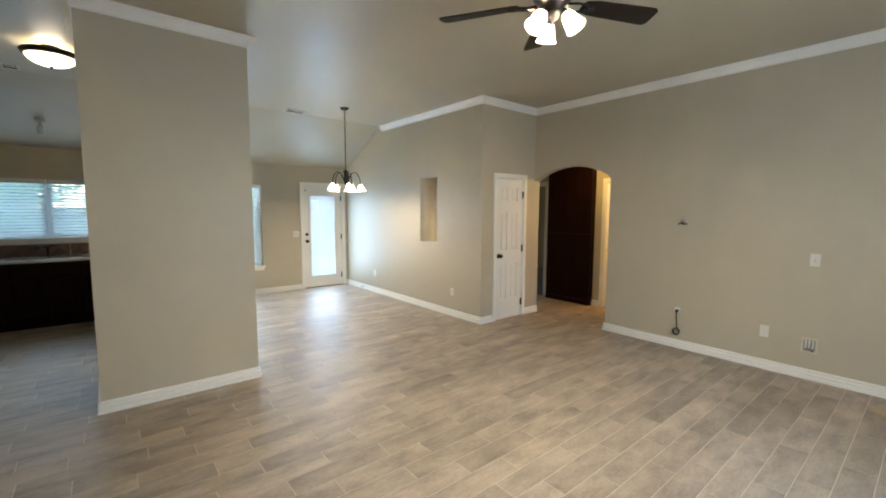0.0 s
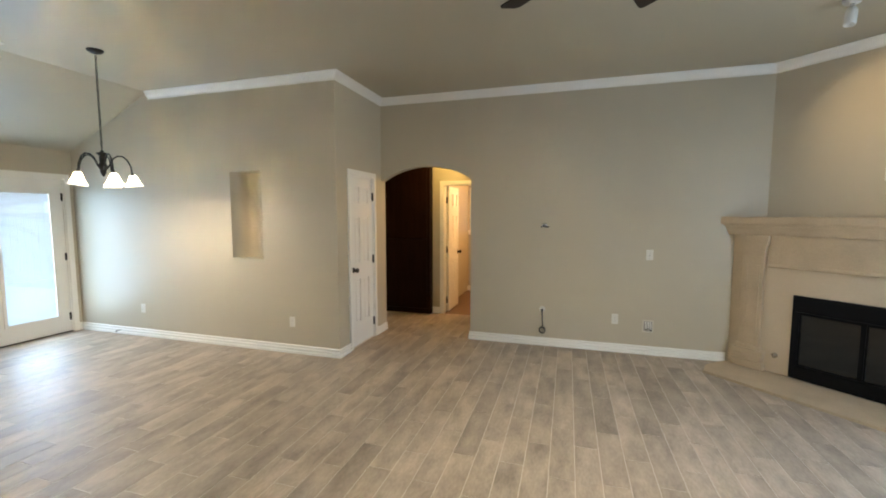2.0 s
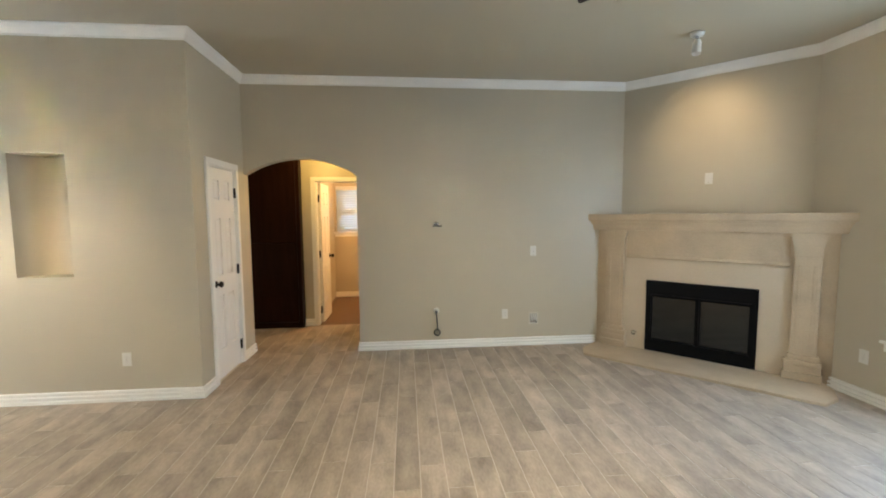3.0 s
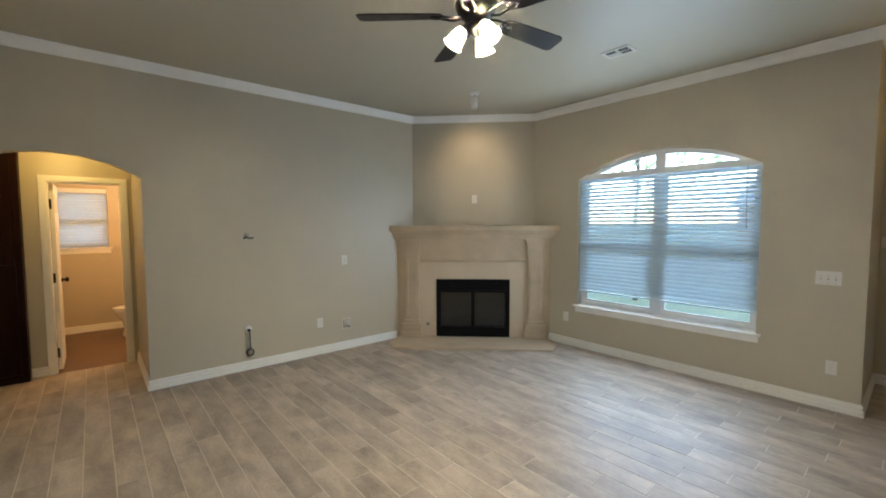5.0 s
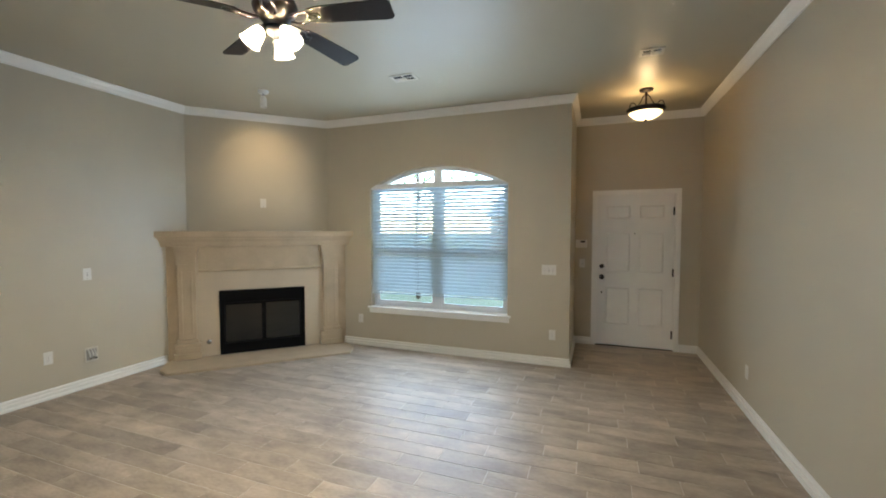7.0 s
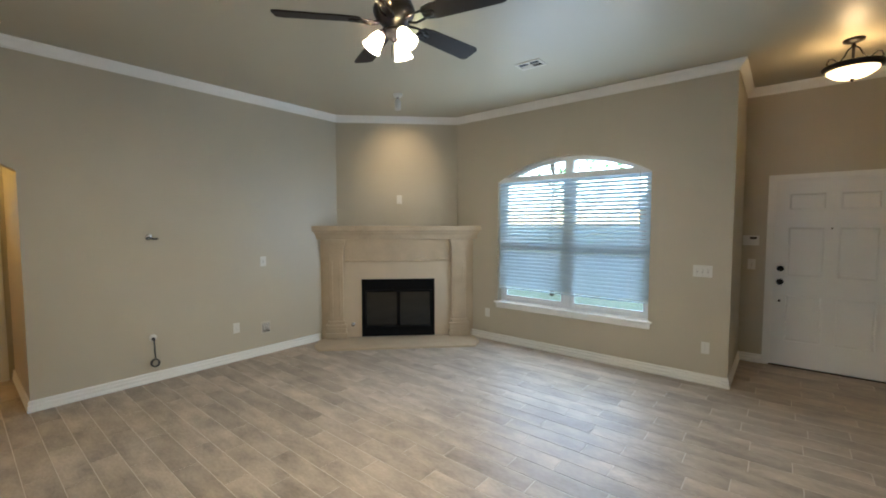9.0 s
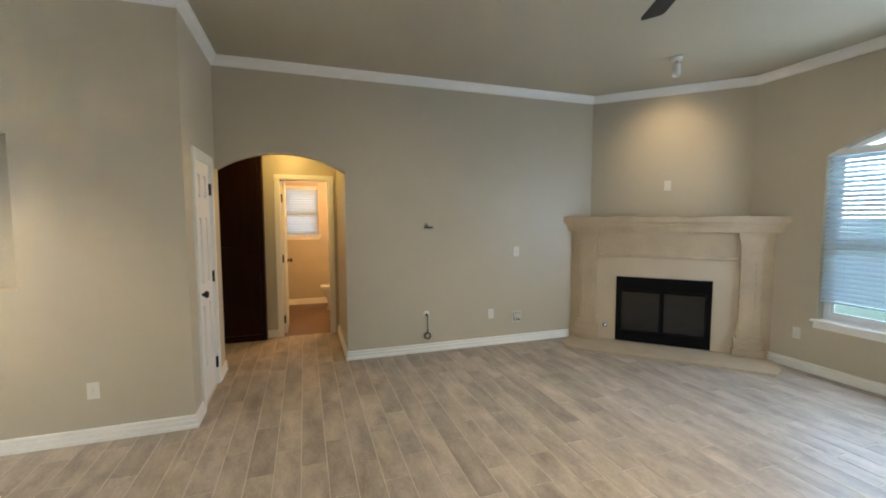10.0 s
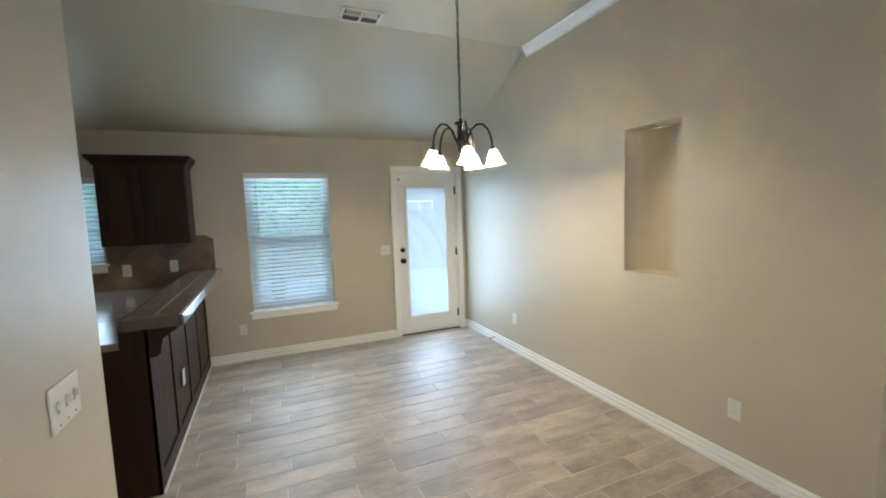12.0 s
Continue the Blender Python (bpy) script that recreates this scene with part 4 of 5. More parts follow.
def spot_light(place, up, aim):
    s = thing("spot_light", place, "small white adjustable ceiling spotlight", "spotlight")
    part("base", lathe(bmesh.new(), [(0.0001, 0), (0.055, 0), (0.055, -0.012), (0.045, -0.03), (0.0001, -0.032)], place, up), M_PLATE, s)
    part("swivel", tube(bmesh.new(), [Vector(place) + up @ Vector((0, 0, -0.03)), Vector(place) + Vector((0, 0, -0.075))], 0.012), M_CHROME, s)
    head = Matrix.Translation(Vector(place) + Vector((0, 0, -0.075))) @ aim
    part("lamp_head", lathe(bmesh.new(), [(0.0001, 0.015), (0.026, 0.012), (0.033, -0.01), (0.035, -0.105), (0.030, -0.107), (0.028, -0.08), (0.0001, -0.07)], seg=24), M_PLATE, s, "", head)


spot_light((3.638, -0.217, H - 0.001), Matrix.Identity(4), Matrix.Rotation(radians(12), 4, Vector((1, 1, 0))))
ks = H - PITCH * (7.45 - YSLOPE) - 0.001
spot_light((-0.667, 7.45, ks), Matrix.Rotation(-math.atan(PITCH), 4, "X"), Matrix.Identity(4))


def vent(place, sx, sy, label):
    v = thing("ceiling_vent", place, label, "air vent")
    m = Matrix.Translation(place)
    part("frame", boxes((-sx, sx, -sy, -sy + 0.025, -0.008, -0.0005), (-sx, sx, sy - 0.025, sy, -0.008, -0.0005), (-sx, -sx + 0.025, -sy + 0.025, sy - 0.025, -0.008, -0.0005), (sx - 0.025, sx, -sy + 0.025, sy - 0.025, -0.008, -0.0005), (-0.008, 0.008, -sy + 0.025, sy - 0.025, -0.008, -0.001), (-sx + 0.025, -0.008, -0.006, 0.006, -0.008, -0.001), (0.008, sx - 0.025, -0.006, 0.006, -0.008, -0.001)), M_VENT, v, "", m)
    # near-black sheet stands in for the shade behind the louvres
    part("backing", boxes((-sx + 0.025, sx - 0.025, -sy + 0.025, sy - 0.025, -0.0025, -0.0008)), M_VENTDARK, v, "", m)
    for half in (-1, 1):
        for k in range(9):
            x = half * (0.018 + k * (sx - 0.05) / 9) if half > 0 else -(0.018 + k * (sx - 0.05) / 9)
            y0, y1 = (-sy + 0.026, -0.007)
            for a, b, tilt in ((y0, y1, 40 * half),):
                bm = boxes((-0.006, 0.006, a, b, -0.0004, 0.0004))
                part("louvre", bm, M_VENT, v, "", m @ Matrix.Translation((x, 0, -0.0055)) @ Matrix.Rotation(radians(tilt), 4, "Y"))


vent((2.257, 6.49, H), 0.16, 0.11, "white metal ceiling air vent over the dining area")
vent((2.04, -0.40, H), 0.125, 0.085, "white metal ceiling air vent in the living room")
vent((-0.18, -0.60, H), 0.095, 0.075, "white metal ceiling air vent in the entry")
vent((-0.85, 6.45, H), 0.14, 0.10, "white metal ceiling air vent in the kitchen")


# ---- kitchen ----
def cabinet_door(parent, m, w, h, wood):
    """A framed door with a raised centre panel; local -y is the front."""
    bm = boxes((0, 0.06, -0.02, 0, 0, h), (w - 0.06, w, -0.02, 0, 0, h), (0.06, w - 0.06, -0.02, 0, 0, 0.06), (0.06, w - 0.06, -0.02, 0, h - 0.06, h), (0.06, w - 0.06, -0.009, 0, 0.06, h - 0.06))
    d = part("door", bm, wood, parent, "", m)
    part("door_panel", boxes((0.085, w - 0.085, -0.017, -0.009, 0.085, h - 0.085), bevel=0.006), wood, d, "", m)
    return d


def base_cabinet(x0, x1, label):
    c = thing("base_cabinet", ((x0 + x1) / 2, 7.75, 0), label, "cabinet", "kitchen base cabinets")
    part("body", boxes((x0 + 0.001, x1 - 0.001, 7.44, 8.05, 0.10, 0.868)), M_ESPRESSO, c)
    part("toe_kick", boxes((x0 + 0.001, x1 - 0.001, 7.50, 8.05, 0.0005, 0.10)), M_ESPRESSO, c)
    n = 2 if x1 - x0 > 0.6 else 1
    w = (x1 - x0 - 0.02) / n
    for k in range(n):
        cabinet_door(c, turned(x0 + 0.01 + k * w + 0.004, 7.439, 0, 0.13), w - 0.008, 0.54, M_ESPRESSO)
        part("drawer", boxes((x0 + 0.014 + k * w, x0 + 0.006 + (k + 1) * w, 7.419, 7.4395, 0.70, 0.855), bevel=0.004), M_ESPRESSO, c)


for x0, x1 in ((-3.38, -2.5), (-2.5, -1.7), (-1.7, -1.05), (-1.05, -0.35), (-0.35, 0.10)):
    base_cabinet(x0, x1, "dark-stained wooden base cabinet under a tiled worktop")
SINK = (-1.12, -0.36, 7.52, 7.92)
wt = thing("worktop", (-1.6, 7.73, 0.87), "dark tiled kitchen worktop with pale edge", "worktop")
part("slab", boxes((-3.38, SINK[0], 7.42, 8.052, 0.87, 0.91), (SINK[1], 0.70, 7.42, 8.052, 0.87, 0.91), (SINK[0], SINK[1], 7.42, SINK[2], 0.87, 0.91), (SINK[0], SINK[1], SINK[3], 8.052, 0.87, 0.91)), M_COUNTER, wt)
# steel gives the pale edge its bright line of light
part("edge_strip", boxes((-3.38, 0.07, 7.414, 7.4205, 0.872, 0.911), bevel=0.002), M_CHROME, wt, "pale worktop edge, bright steel standing in for the light on it")
sk = thing("kitchen_sink", ((SINK[0] + SINK[1]) / 2, 7.72, 0.72), "steel double-bowl sink set in the worktop", "sink")
bm = bmesh.new()
for x0, x1 in ((SINK[0] + 0.002, -0.752), (-0.728, SINK[1] - 0.002)):
    for r in ((x0, x0 + 0.01, 7.53, 7.91, 0.73, 0.912), (x1 - 0.01, x1, 7.53, 7.91, 0.73, 0.912), (x0 + 0.01, x1 - 0.01, 7.522, 7.532, 0.73, 0.912), (x0 + 0.01, x1 - 0.01, 7.908, 7.918, 0.73, 0.912), (x0, x1, 7.522, 7.918, 0.722, 0.73)):
        box(bm, *r)
part("basin", bm, M_CHROME, sk)
part("rim", boxes((SINK[0] - 0.015, SINK[1] + 0.015, 7.505, 7.521, 0.9105, 0.915), (SINK[0] - 0.015, SINK[1] + 0.015, 7.919, 7.94, 0.9105, 0.915), (SINK[0] - 0.015, SINK[0] + 0.002, 7.521, 7.919, 0.9105, 0.915), (SINK[1] - 0.002, SINK[1] + 0.015, 7.521, 7.919, 0.9105, 0.915)), M_CHROME, sk)
fa = thing("faucet", (-0.74, 7.985, 0.9105), "dark kitchen faucet with a low spout", "faucet")
part("spout", tube(bmesh.new(), [(-0.74, 7.985, 0.9115), (-0.74, 7.985, 1.01), (-0.76, 7.96, 1.05), (-0.80, 7.90, 1.055), (-0.83, 7.85, 1.035)], 0.014, 10), M_BRONZE, fa)
part("base", boxes((-0.86, -0.62, 7.96, 8.01, 0.9112, 0.922), bevel=0.004), M_BRONZE, fa)
part("handle", tube(bmesh.new(), [(-0.74, 7.985, 1.015), (-0.70, 7.98, 1.05), (-0.66, 7.975, 1.065)], 0.008), M_BRONZE, fa)
sp = thing("sprayer", (-0.50, 7.985, 0.9105), "slim steel side sprayer beside the sink", "sprayer")
part("head", lathe(bmesh.new(), [(0.022, 0.0), (0.020, 0.02), (0.011, 0.03), (0.012, 0.09), (0.017, 0.13), (0.012, 0.145), (0.0001, 0.146)], (-0.50, 7.985, 0.911), seg=14), M_CHROME, sp)


def backsplash():
    """Slate tiles set on the diagonal, cut to the splash's outline."""
    bs = thing("backsplash", (0.4, 8.05, 0.912), "brown slate tile backsplash laid on the diagonal", "backsplash", kind="structure")
    part("mortar", boxes((-3.38, KW[1] + 0.02, 8.046, 8.0545, 0.912, 1.07), (KW[1] + 0.02, 0.88, 8.046, 8.0545, 0.912, 1.39), (0.88, 0.955, 8.046, 8.0545, 0.912, 1.35)), M_MORTAR, bs)
    side = 0.152
    step = side * math.sqrt(2)
    for zone in ((KW[1] + 0.02, 0.955, 0.912, 1.39), (-2.2, KW[1] + 0.02, 0.912, 1.07)):
        for i in range(-14, 10):
            for j in range(-2, 8):
                cx, cz = i * step / 2 + 0.02, 0.912 + j * step / 2
                if (i + j) % 2:
                    continue
                r = step / 2 - 0.003
                bm = prism(bmesh.new(), [(cx - r, cz), (cx, cz - r), (cx + r, cz), (cx, cz + r)], "y", 8.039, 8.0455)
                for co, no in (((zone[0] + 0.002, 0, 0), (-1, 0, 0)), ((zone[1] - 0.002, 0, 0), (1, 0, 0)), ((0, 0, zone[2] + 0.002), (0, 0, -1)), ((0, 0, zone[3] - 0.002), (0, 0, 1))) + ((((0.89, 0, 1.388), (0.55, 0, 0.83)),) if zone[1] > 0.5 else ()):
                    cut = bmesh.ops.bisect_plane(bm, geom=bm.verts[:] + bm.edges[:] + bm.faces[:], plane_co=co, plane_no=no, clear_outer=True)
                    rim = [e for e in cut["geom_cut"] if isinstance(e, bmesh.types.BMEdge)]
                    if rim:
                        bmesh.ops.holes_fill(bm, edges=rim)
                if len(bm.faces) > 3:
                    part("tile", bm, M_TILE, bs)
                else:
                    bm.free()


backsplash()
uc = thing("wall_cabinet", (0.45, 7.9, 1.33), "dark-stained wooden wall cabinet with crown top beside the window", "cabinet")
part("body", boxes((0.11, 0.80, 7.745, 8.0535, 1.335, 2.08)), M_DARK, uc)
for k in range(2):
    cabinet_door(uc, turned(0.116 + k * 0.341, 7.744, 0, 1.345), 0.335, 0.72, M_DARK)
bm = bmesh.new()
mould(bm, [(0.0, 0.0), (0.012, 0.0), (0.016, 0.02), (0.05, 0.06), (0.055, 0.085), (0.0, 0.085)], [(0.80, 8.05, 2.06), (0.80, 7.745, 2.06), (0.11, 7.745, 2.06), (0.11, 8.05, 2.06)])
part("crown", bm, M_DARK, uc)

# peninsula with raised bar
pn = thing("peninsula", (0.45, 6.9, 0), "dark-stained kitchen peninsula with panelled back and corbel", "peninsula")
part("body", boxes((0.10, 0.70, 5.88, 7.40, 0.10, 0.868), (0.14, 0.70, 5.90, 7.40, 0.0005, 0.10)), M_DARK, pn)
part("back_wall", boxes((0.701, 0.815, 5.88, 8.05, 0.0005, 0.995)), M_DARK, pn)
part("end_panel", boxes((0.10, 0.83, 5.86, 5.8795, 0.0005, 0.868), (0.70, 0.83, 5.86, 5.8795, 0.868, 0.995)), M_DARK, pn)
ys = [5.86 + k * (8.05 - 5.86 - 0.07) / 4 for k in range(5)]
for y in ys:
    part("stile", boxes((0.8155, 0.832, y, y + 0.07, 0.11, 0.92)), M_DARK, pn)
part("rail", boxes((0.8155, 0.832, 5.86, 8.05, 0.92, 0.995)), M_DARK, pn)
part("rail", boxes((0.8155, 0.832, 5.86, 8.05, 0.0005, 0.11)), M_DARK, pn)
for y0, y1 in zip(ys, ys[1:]):
    part("panel", boxes((0.8155, 0.824, y0 + 0.085, y1 - 0.015, 0.125, 0.905), bevel=0.006), M_DARK, pn)
part("shoe_moulding", boxes((0.8325, 0.842, 5.86, 8.05, 0.0005, 0.014)), M_GROUT, pn, "pale caulk line along the floor")
for y in (5.87, 7.0):
    cb = [(0.833, 0.80), (0.86, 0.80), (0.885, 0.82), (0.89, 0.86), (0.90, 0.90), (0.935, 0.925), (0.965, 0.94), (0.98, 0.96), (0.98, 0.9895), (0.833, 0.9895)]
    part("corbel", prism(bmesh.new(), cb, "y", y, y + 0.06), M_DARK, pn, "scrolled wooden bracket")
lw = thing("worktop", (0.4, 6.6, 0.87), "dark tiled lower worktop of the peninsula", "worktop")
part("slab", boxes((0.08, 0.70, 5.85, 7.4195, 0.87, 0.91)), M_COUNTER, lw)
bt = thing("bar_top", (0.88, 6.93, 0.996), "raised dark tiled bar top with moulded wooden edge", "bar top")
part("core", boxes((0.735, 0.998, 5.828, 8.053, 0.996, 1.034)), M_GROUT, bt)
for y0, y1, x0, x1 in ((5.81, 8.053, 0.9985, 1.016), (5.81, 8.053, 0.717, 0.7345), (5.81, 5.8275, 0.7345, 0.9985)):
    part("edge", boxes((x0, x1, y0, y1, 0.970, 1.040), bevel=0.008), M_EDGE, bt, "dark glossy moulded edge")
for k in range(7):
    y0 = 5.83 + k * 0.3175
    for x0, x1 in ((0.738, 0.876), (0.880, 0.9965)):
        part("tile", boxes((x0, x1, y0, min(y0 + 0.313, 8.05), 1.0342, 1.0395), bevel=0.0015), M_BARTILE, bt)

# ---- hall cabinet, bathroom ----
lc = thing("linen_cabinet", (6.3, 4.13, 0), "tall dark-stained wooden hall cabinet reaching the ceiling", "cabinet")
part("body", boxes((6.08, 6.70, 3.703, 4.557, 0.0005, HALL - 0.002)), M_ESPRESSO, lc)
part("face_frame", boxes((6.062, 6.0795, 3.703, 3.753, 0.0005, HALL - 0.002), (6.062, 6.0795, 4.507, 4.557, 0.0005, HALL - 0.002), (6.062, 6.0795, 3.753, 4.507, 0.0005, 0.08), (6.062, 6.0795, 3.753, 4.507, 2.36, HALL - 0.002)), M_ESPRESSO, lc)
for z0, z1 in ((0.085, 1.19), (1.20, 2.355)):
    part("door", boxes((6.060, 6.0792, 3.757, 4.503, z0, z1), bevel=0.003), M_ESPRESSO, lc)
bowl = Matrix.Translation((7.62, 2.71, 0)) @ Matrix.Diagonal((1, 1.45, 1, 1))
to = thing("toilet", (7.62, 2.6, 0), "white porcelain toilet on the brown bathroom floor", "toilet")
part("bowl", lathe(bmesh.new(), [(0.12, 0.0), (0.13, 0.02), (0.11, 0.10), (0.12, 0.20), (0.165, 0.30), (0.185, 0.36), (0.19, 0.40), (0.16, 0.40), (0.13, 0.33), (0.05, 0.26), (0.0001, 0.25)], seg=28), M_PORCELAIN, to, "", bowl)
part("seat", lathe(bmesh.new(), [(0.12, 0.402), (0.195, 0.402), (0.198, 0.412), (0.19, 0.424), (0.0001, 0.428)], seg=28), M_PORCELAIN, to, "", bowl)
part("tank", boxes((7.40, 7.84, 2.112, 2.30, 0.40, 0.76), bevel=0.025), M_PORCELAIN, to)
part("tank_lid", boxes((7.385, 7.855, 2.105, 2.315, 0.7605, 0.795), bevel=0.01), M_PORCELAIN, to)
part("foot", boxes((7.52, 7.72, 2.18, 2.66, 0.0005, 0.36), bevel=0.03), M_PORCELAIN, to)
hl = thing("ceiling_light", (5.68, 3.38, HALL), "small flush hall ceiling light, lit", "ceiling light")
part("base", lathe(bmesh.new(), [(0.0001, -0.001), (0.13, -0.001), (0.13, -0.02), (0.0001, -0.021)], (5.68, 3.38, HALL)), M_BRONZE, hl)
part("globe", lathe(bmesh.new(), [(0.12, -0.021), (0.11, -0.05), (0.07, -0.075), (0.0001, -0.085)], (5.68, 3.38, HALL)), M_BOWL, hl)


# ---- wall plates; local -y is the room ----
def plate(m, kind, label, gangs=1):
    names = {"outlet": ("wall_outlet", "outlet"), "switch": ("light_switch", "switch"), "blank": ("wall_plate", "wall plate")}
    w, h = 0.036 + 0.023 * (gangs - 1), 0.0585
    t = thing(names[kind][0], m @ Vector((0, 0, 0)), label, names[kind][1])
    part("cover", boxes((-w, w, -0.006, -0.0005, -h, h), bevel=0.002), M_PLATE, t, "", m)
    for g in range(gangs):
        x = (g - (gangs - 1) / 2) * 0.046
        if kind == "outlet":
            for z in (-0.02, 0.02):
                s = part("socket", boxes((x - 0.016, x + 0.016, -0.0085, -0.0058, z - 0.013, z + 0.013), bevel=0.001), M_PLATE, t, "", m)
                part("slot", boxes((x - 0.008, x - 0.006, -0.0089, -0.0084, z - 0.004, z + 0.006), (x + 0.006, x + 0.008, -0.0089, -0.0084, z - 0.004, z + 0.006)), M_SLOT, s, "", m)
        elif kind == "switch":
            part("toggle", boxes((x - 0.005, x + 0.005, -0.019, -0.0058, -0.004, 0.014), bevel=0.001), M_PLATE, t, "", m)
            # grey inset puts the shadow round the toggle into colour
            part("slot", boxes((x - 0.0065, x + 0.0065, -0.0066, -0.0059, -0.015, 0.017)), M_SLOT, t, "", m)
        part("screw", lathe(bmesh.new(), [(0.0001, 0.0), (0.0035, 0.0), (0.003, 0.0015), (0.0001, 0.002)], (x, -0.006, -0.045 if kind != "outlet" else 0.0), Matrix.Rotation(radians(90), 4, "X"), 8), M_CHROME, t, "", m)
    return t


def on(axis, x, y, z):
    """A pose on a wall whose room side is towards axis."""
    return turned(x, y, {"-y": 0, "+y": 180, "-x": -90, "+x": 90}[axis], z)


plate(on("-x", XE, 1.093, 0.385), "outlet", "white duplex outlet low on the television wall")
plate(on("-x", XE, 0.756, 1.135), "switch", "white single light switch on the greige wall")
plate(on("+y", 3.256, YS, 0.367), "outlet", "white duplex outlet beside the fireplace")
plate(on("+y", 0.70, YS, 0.36), "outlet", "white duplex outlet near the wall corner")
plate(on("+y", 0.745, YS, 1.115), "switch", "white three-gang light switch beside the arched window", 3)
plate(on("+y", 0.417, YF, 1.12), "switch", "white light switch beside the front door")
plate(on("-x", XD, 4.625, 0.362), "outlet", "white duplex outlet below the wall niche")
plate(on("-x", XD, 6.905, 0.367), "outlet", "white duplex outlet near the back door")
plate(on("-y", 2.78, YB, 1.10), "switch", "white light switch beside the back door", 2)
plate(on("-y", 1.166, YB, 0.345), "outlet", "white duplex outlet under the dining window")
plate(on("+x", 0.956, 4.53, 1.095), "switch", "white three-gang light switch on the block wall", 3)
plate(on("+x", XW, -0.85, 0.35), "outlet", "white duplex outlet low on the entry wall")
plate(on("-y", 0.20, 8.039, 1.08), "outlet", "white outlet in the slate backsplash")
plate(on("-y", 0.59, 8.039, 1.095), "outlet", "white outlet in the slate backsplash")
plate(on("+x", 0.832, 6.66, 0.40), "outlet", "white outlet on the dark peninsula panel")
plate(Matrix.Translation((4.368, -0.942, 1.93)) @ Matrix.Rotation(radians(45 + 180), 4, "Z"), "blank", "white blank wall plate above the mantel")

kp = thing("alarm_keypad", (0.43, YF, 1.39), "white alarm keypad beside the front door", "keypad")
km = on("+y", 0.43, YF, 1.39)
part("case", boxes((-0.075, 0.075, -0.028, -0.0005, -0.055, 0.055), bevel=0.006), M_PLATE, kp, "", km)
part("screen", boxes((-0.01, 0.05, -0.0295, -0.0278, 0.015, 0.04)), M_VENTDARK, kp, "small dark display", km)
part("flap", boxes((-0.065, 0.065, -0.031, -0.0278, -0.045, 0.005), bevel=0.002), M_PLATE, kp, "", km)
st = thing("door_stop", (XD, 7.31, 0.055), "small spring door stop on the white baseboard", "door stop")
part("spring", tube(bmesh.new(), [(XD - 0.018, 7.31, 0.052), (XD - 0.05, 7.308, 0.053), (XD - 0.078, 7.305, 0.050)], 0.007), M_CHROME, st)
part("tip", lathe(bmesh.new(), [(0.0001, 0.0), (0.010, 0.0), (0.011, 0.008), (0.007, 0.014), (0.0001, 0.015)], (XD - 0.076, 7.305, 0.050), Matrix.Rotation(radians(-90), 4, "Y"), 12), M_CABLE, st, "dark rubber tip")
# loose cables on the television wall
cs = thing("cable_stub", (XE, 1.905, 1.448), "dark cable end poking out of the wall", "cable")
part("grommet", lathe(bmesh.new(), [(0.0001, 0), (0.03, 0), (0.028, 0.006), (0.012, 0.008), (0.0001, 0.008)], (XE, 1.905, 1.46), Matrix.Rotation(radians(-90), 4, "Y"), 16), M_CHROME, cs, "grey wall grommet")
part("wire", tube(bmesh.new(), [(XE - 0.004, 1.91, 1.46), (XE - 0.03, 1.915, 1.45), (XE - 0.045, 1.90, 1.44), (XE - 0.05, 1.87, 1.438), (XE - 0.05, 1.845, 1.44)], 0.009), M_CABLE, cs)
part("wire", tube(bmesh.new(), [(XE - 0.004, 1.90, 1.455), (XE - 0.025, 1.925, 1.445), (XE - 0.035, 1.94, 1.44), (XE - 0.05, 1.93, 1.434)], 0.007), M_CABLE, cs)
cc = thing("coiled_cable", (XE, 1.91, 0.44), "black cable hanging coiled from a round wall plate", "cable")
part("wall_ring", lathe(bmesh.new(), [(0.0001, 0), (0.036, 0), (0.034, 0.006), (0.018, 0.009), (0.0001, 0.009)], (XE, 1.91, 0.445), Matrix.Rotation(radians(-90), 4, "Y"), 20), M_PLATE, cc, "round white plate")
part("plug", lathe(bmesh.new(), [(0.0001, 0.034), (0.014, 0.032), (0.016, 0.008), (0.016, 0.0)], (XE - 0.008, 1.91, 0.435), Matrix.Rotation(radians(-90), 4, "Y"), 14), M_CABLE, cc)
drop = [(XE - 0.03, 1.91, 0.43), (XE - 0.04, 1.908, 0.38), (XE - 0.03, 1.905, 0.31), (XE - 0.025, 1.90, 0.25)]
coil = [(XE - 0.03 - 0.012 * math.sin(k * 0.35), 1.905 + 0.034 * math.sin(k * 0.45), 0.195 + 0.036 * math.cos(k * 0.45)) for k in range(44)]
part("wire", tube(bmesh.new(), drop + coil, 0.007), M_CABLE, cc)
rb = thing("cable_box", (XE, 0.745, 0.325), "white recessed cable box with loose connectors", "cable box")
rm = on("-x", XE, 0.745, 0.325)
part("frame", boxes((-0.058, 0.058, -0.007, -0.0005, 0.055, 0.07), (-0.058, 0.058, -0.007, -0.0005, -0.07, -0.055), (-0.058, -0.045, -0.007, -0.0005, -0.055, 0.055), (0.045, 0.058, -0.007, -0.0005, -0.055, 0.055), bevel=0.0015), M_VENT, rb, "", rm)
# no hollow here: a flat grey sheet carries the shade inside the box
part("recess", boxes((-0.045, 0.045, -0.002, -0.0008, -0.055, 0.055)), M_SLOT, rb, "flat grey sheet painted as the shaded inside of the box", rm)
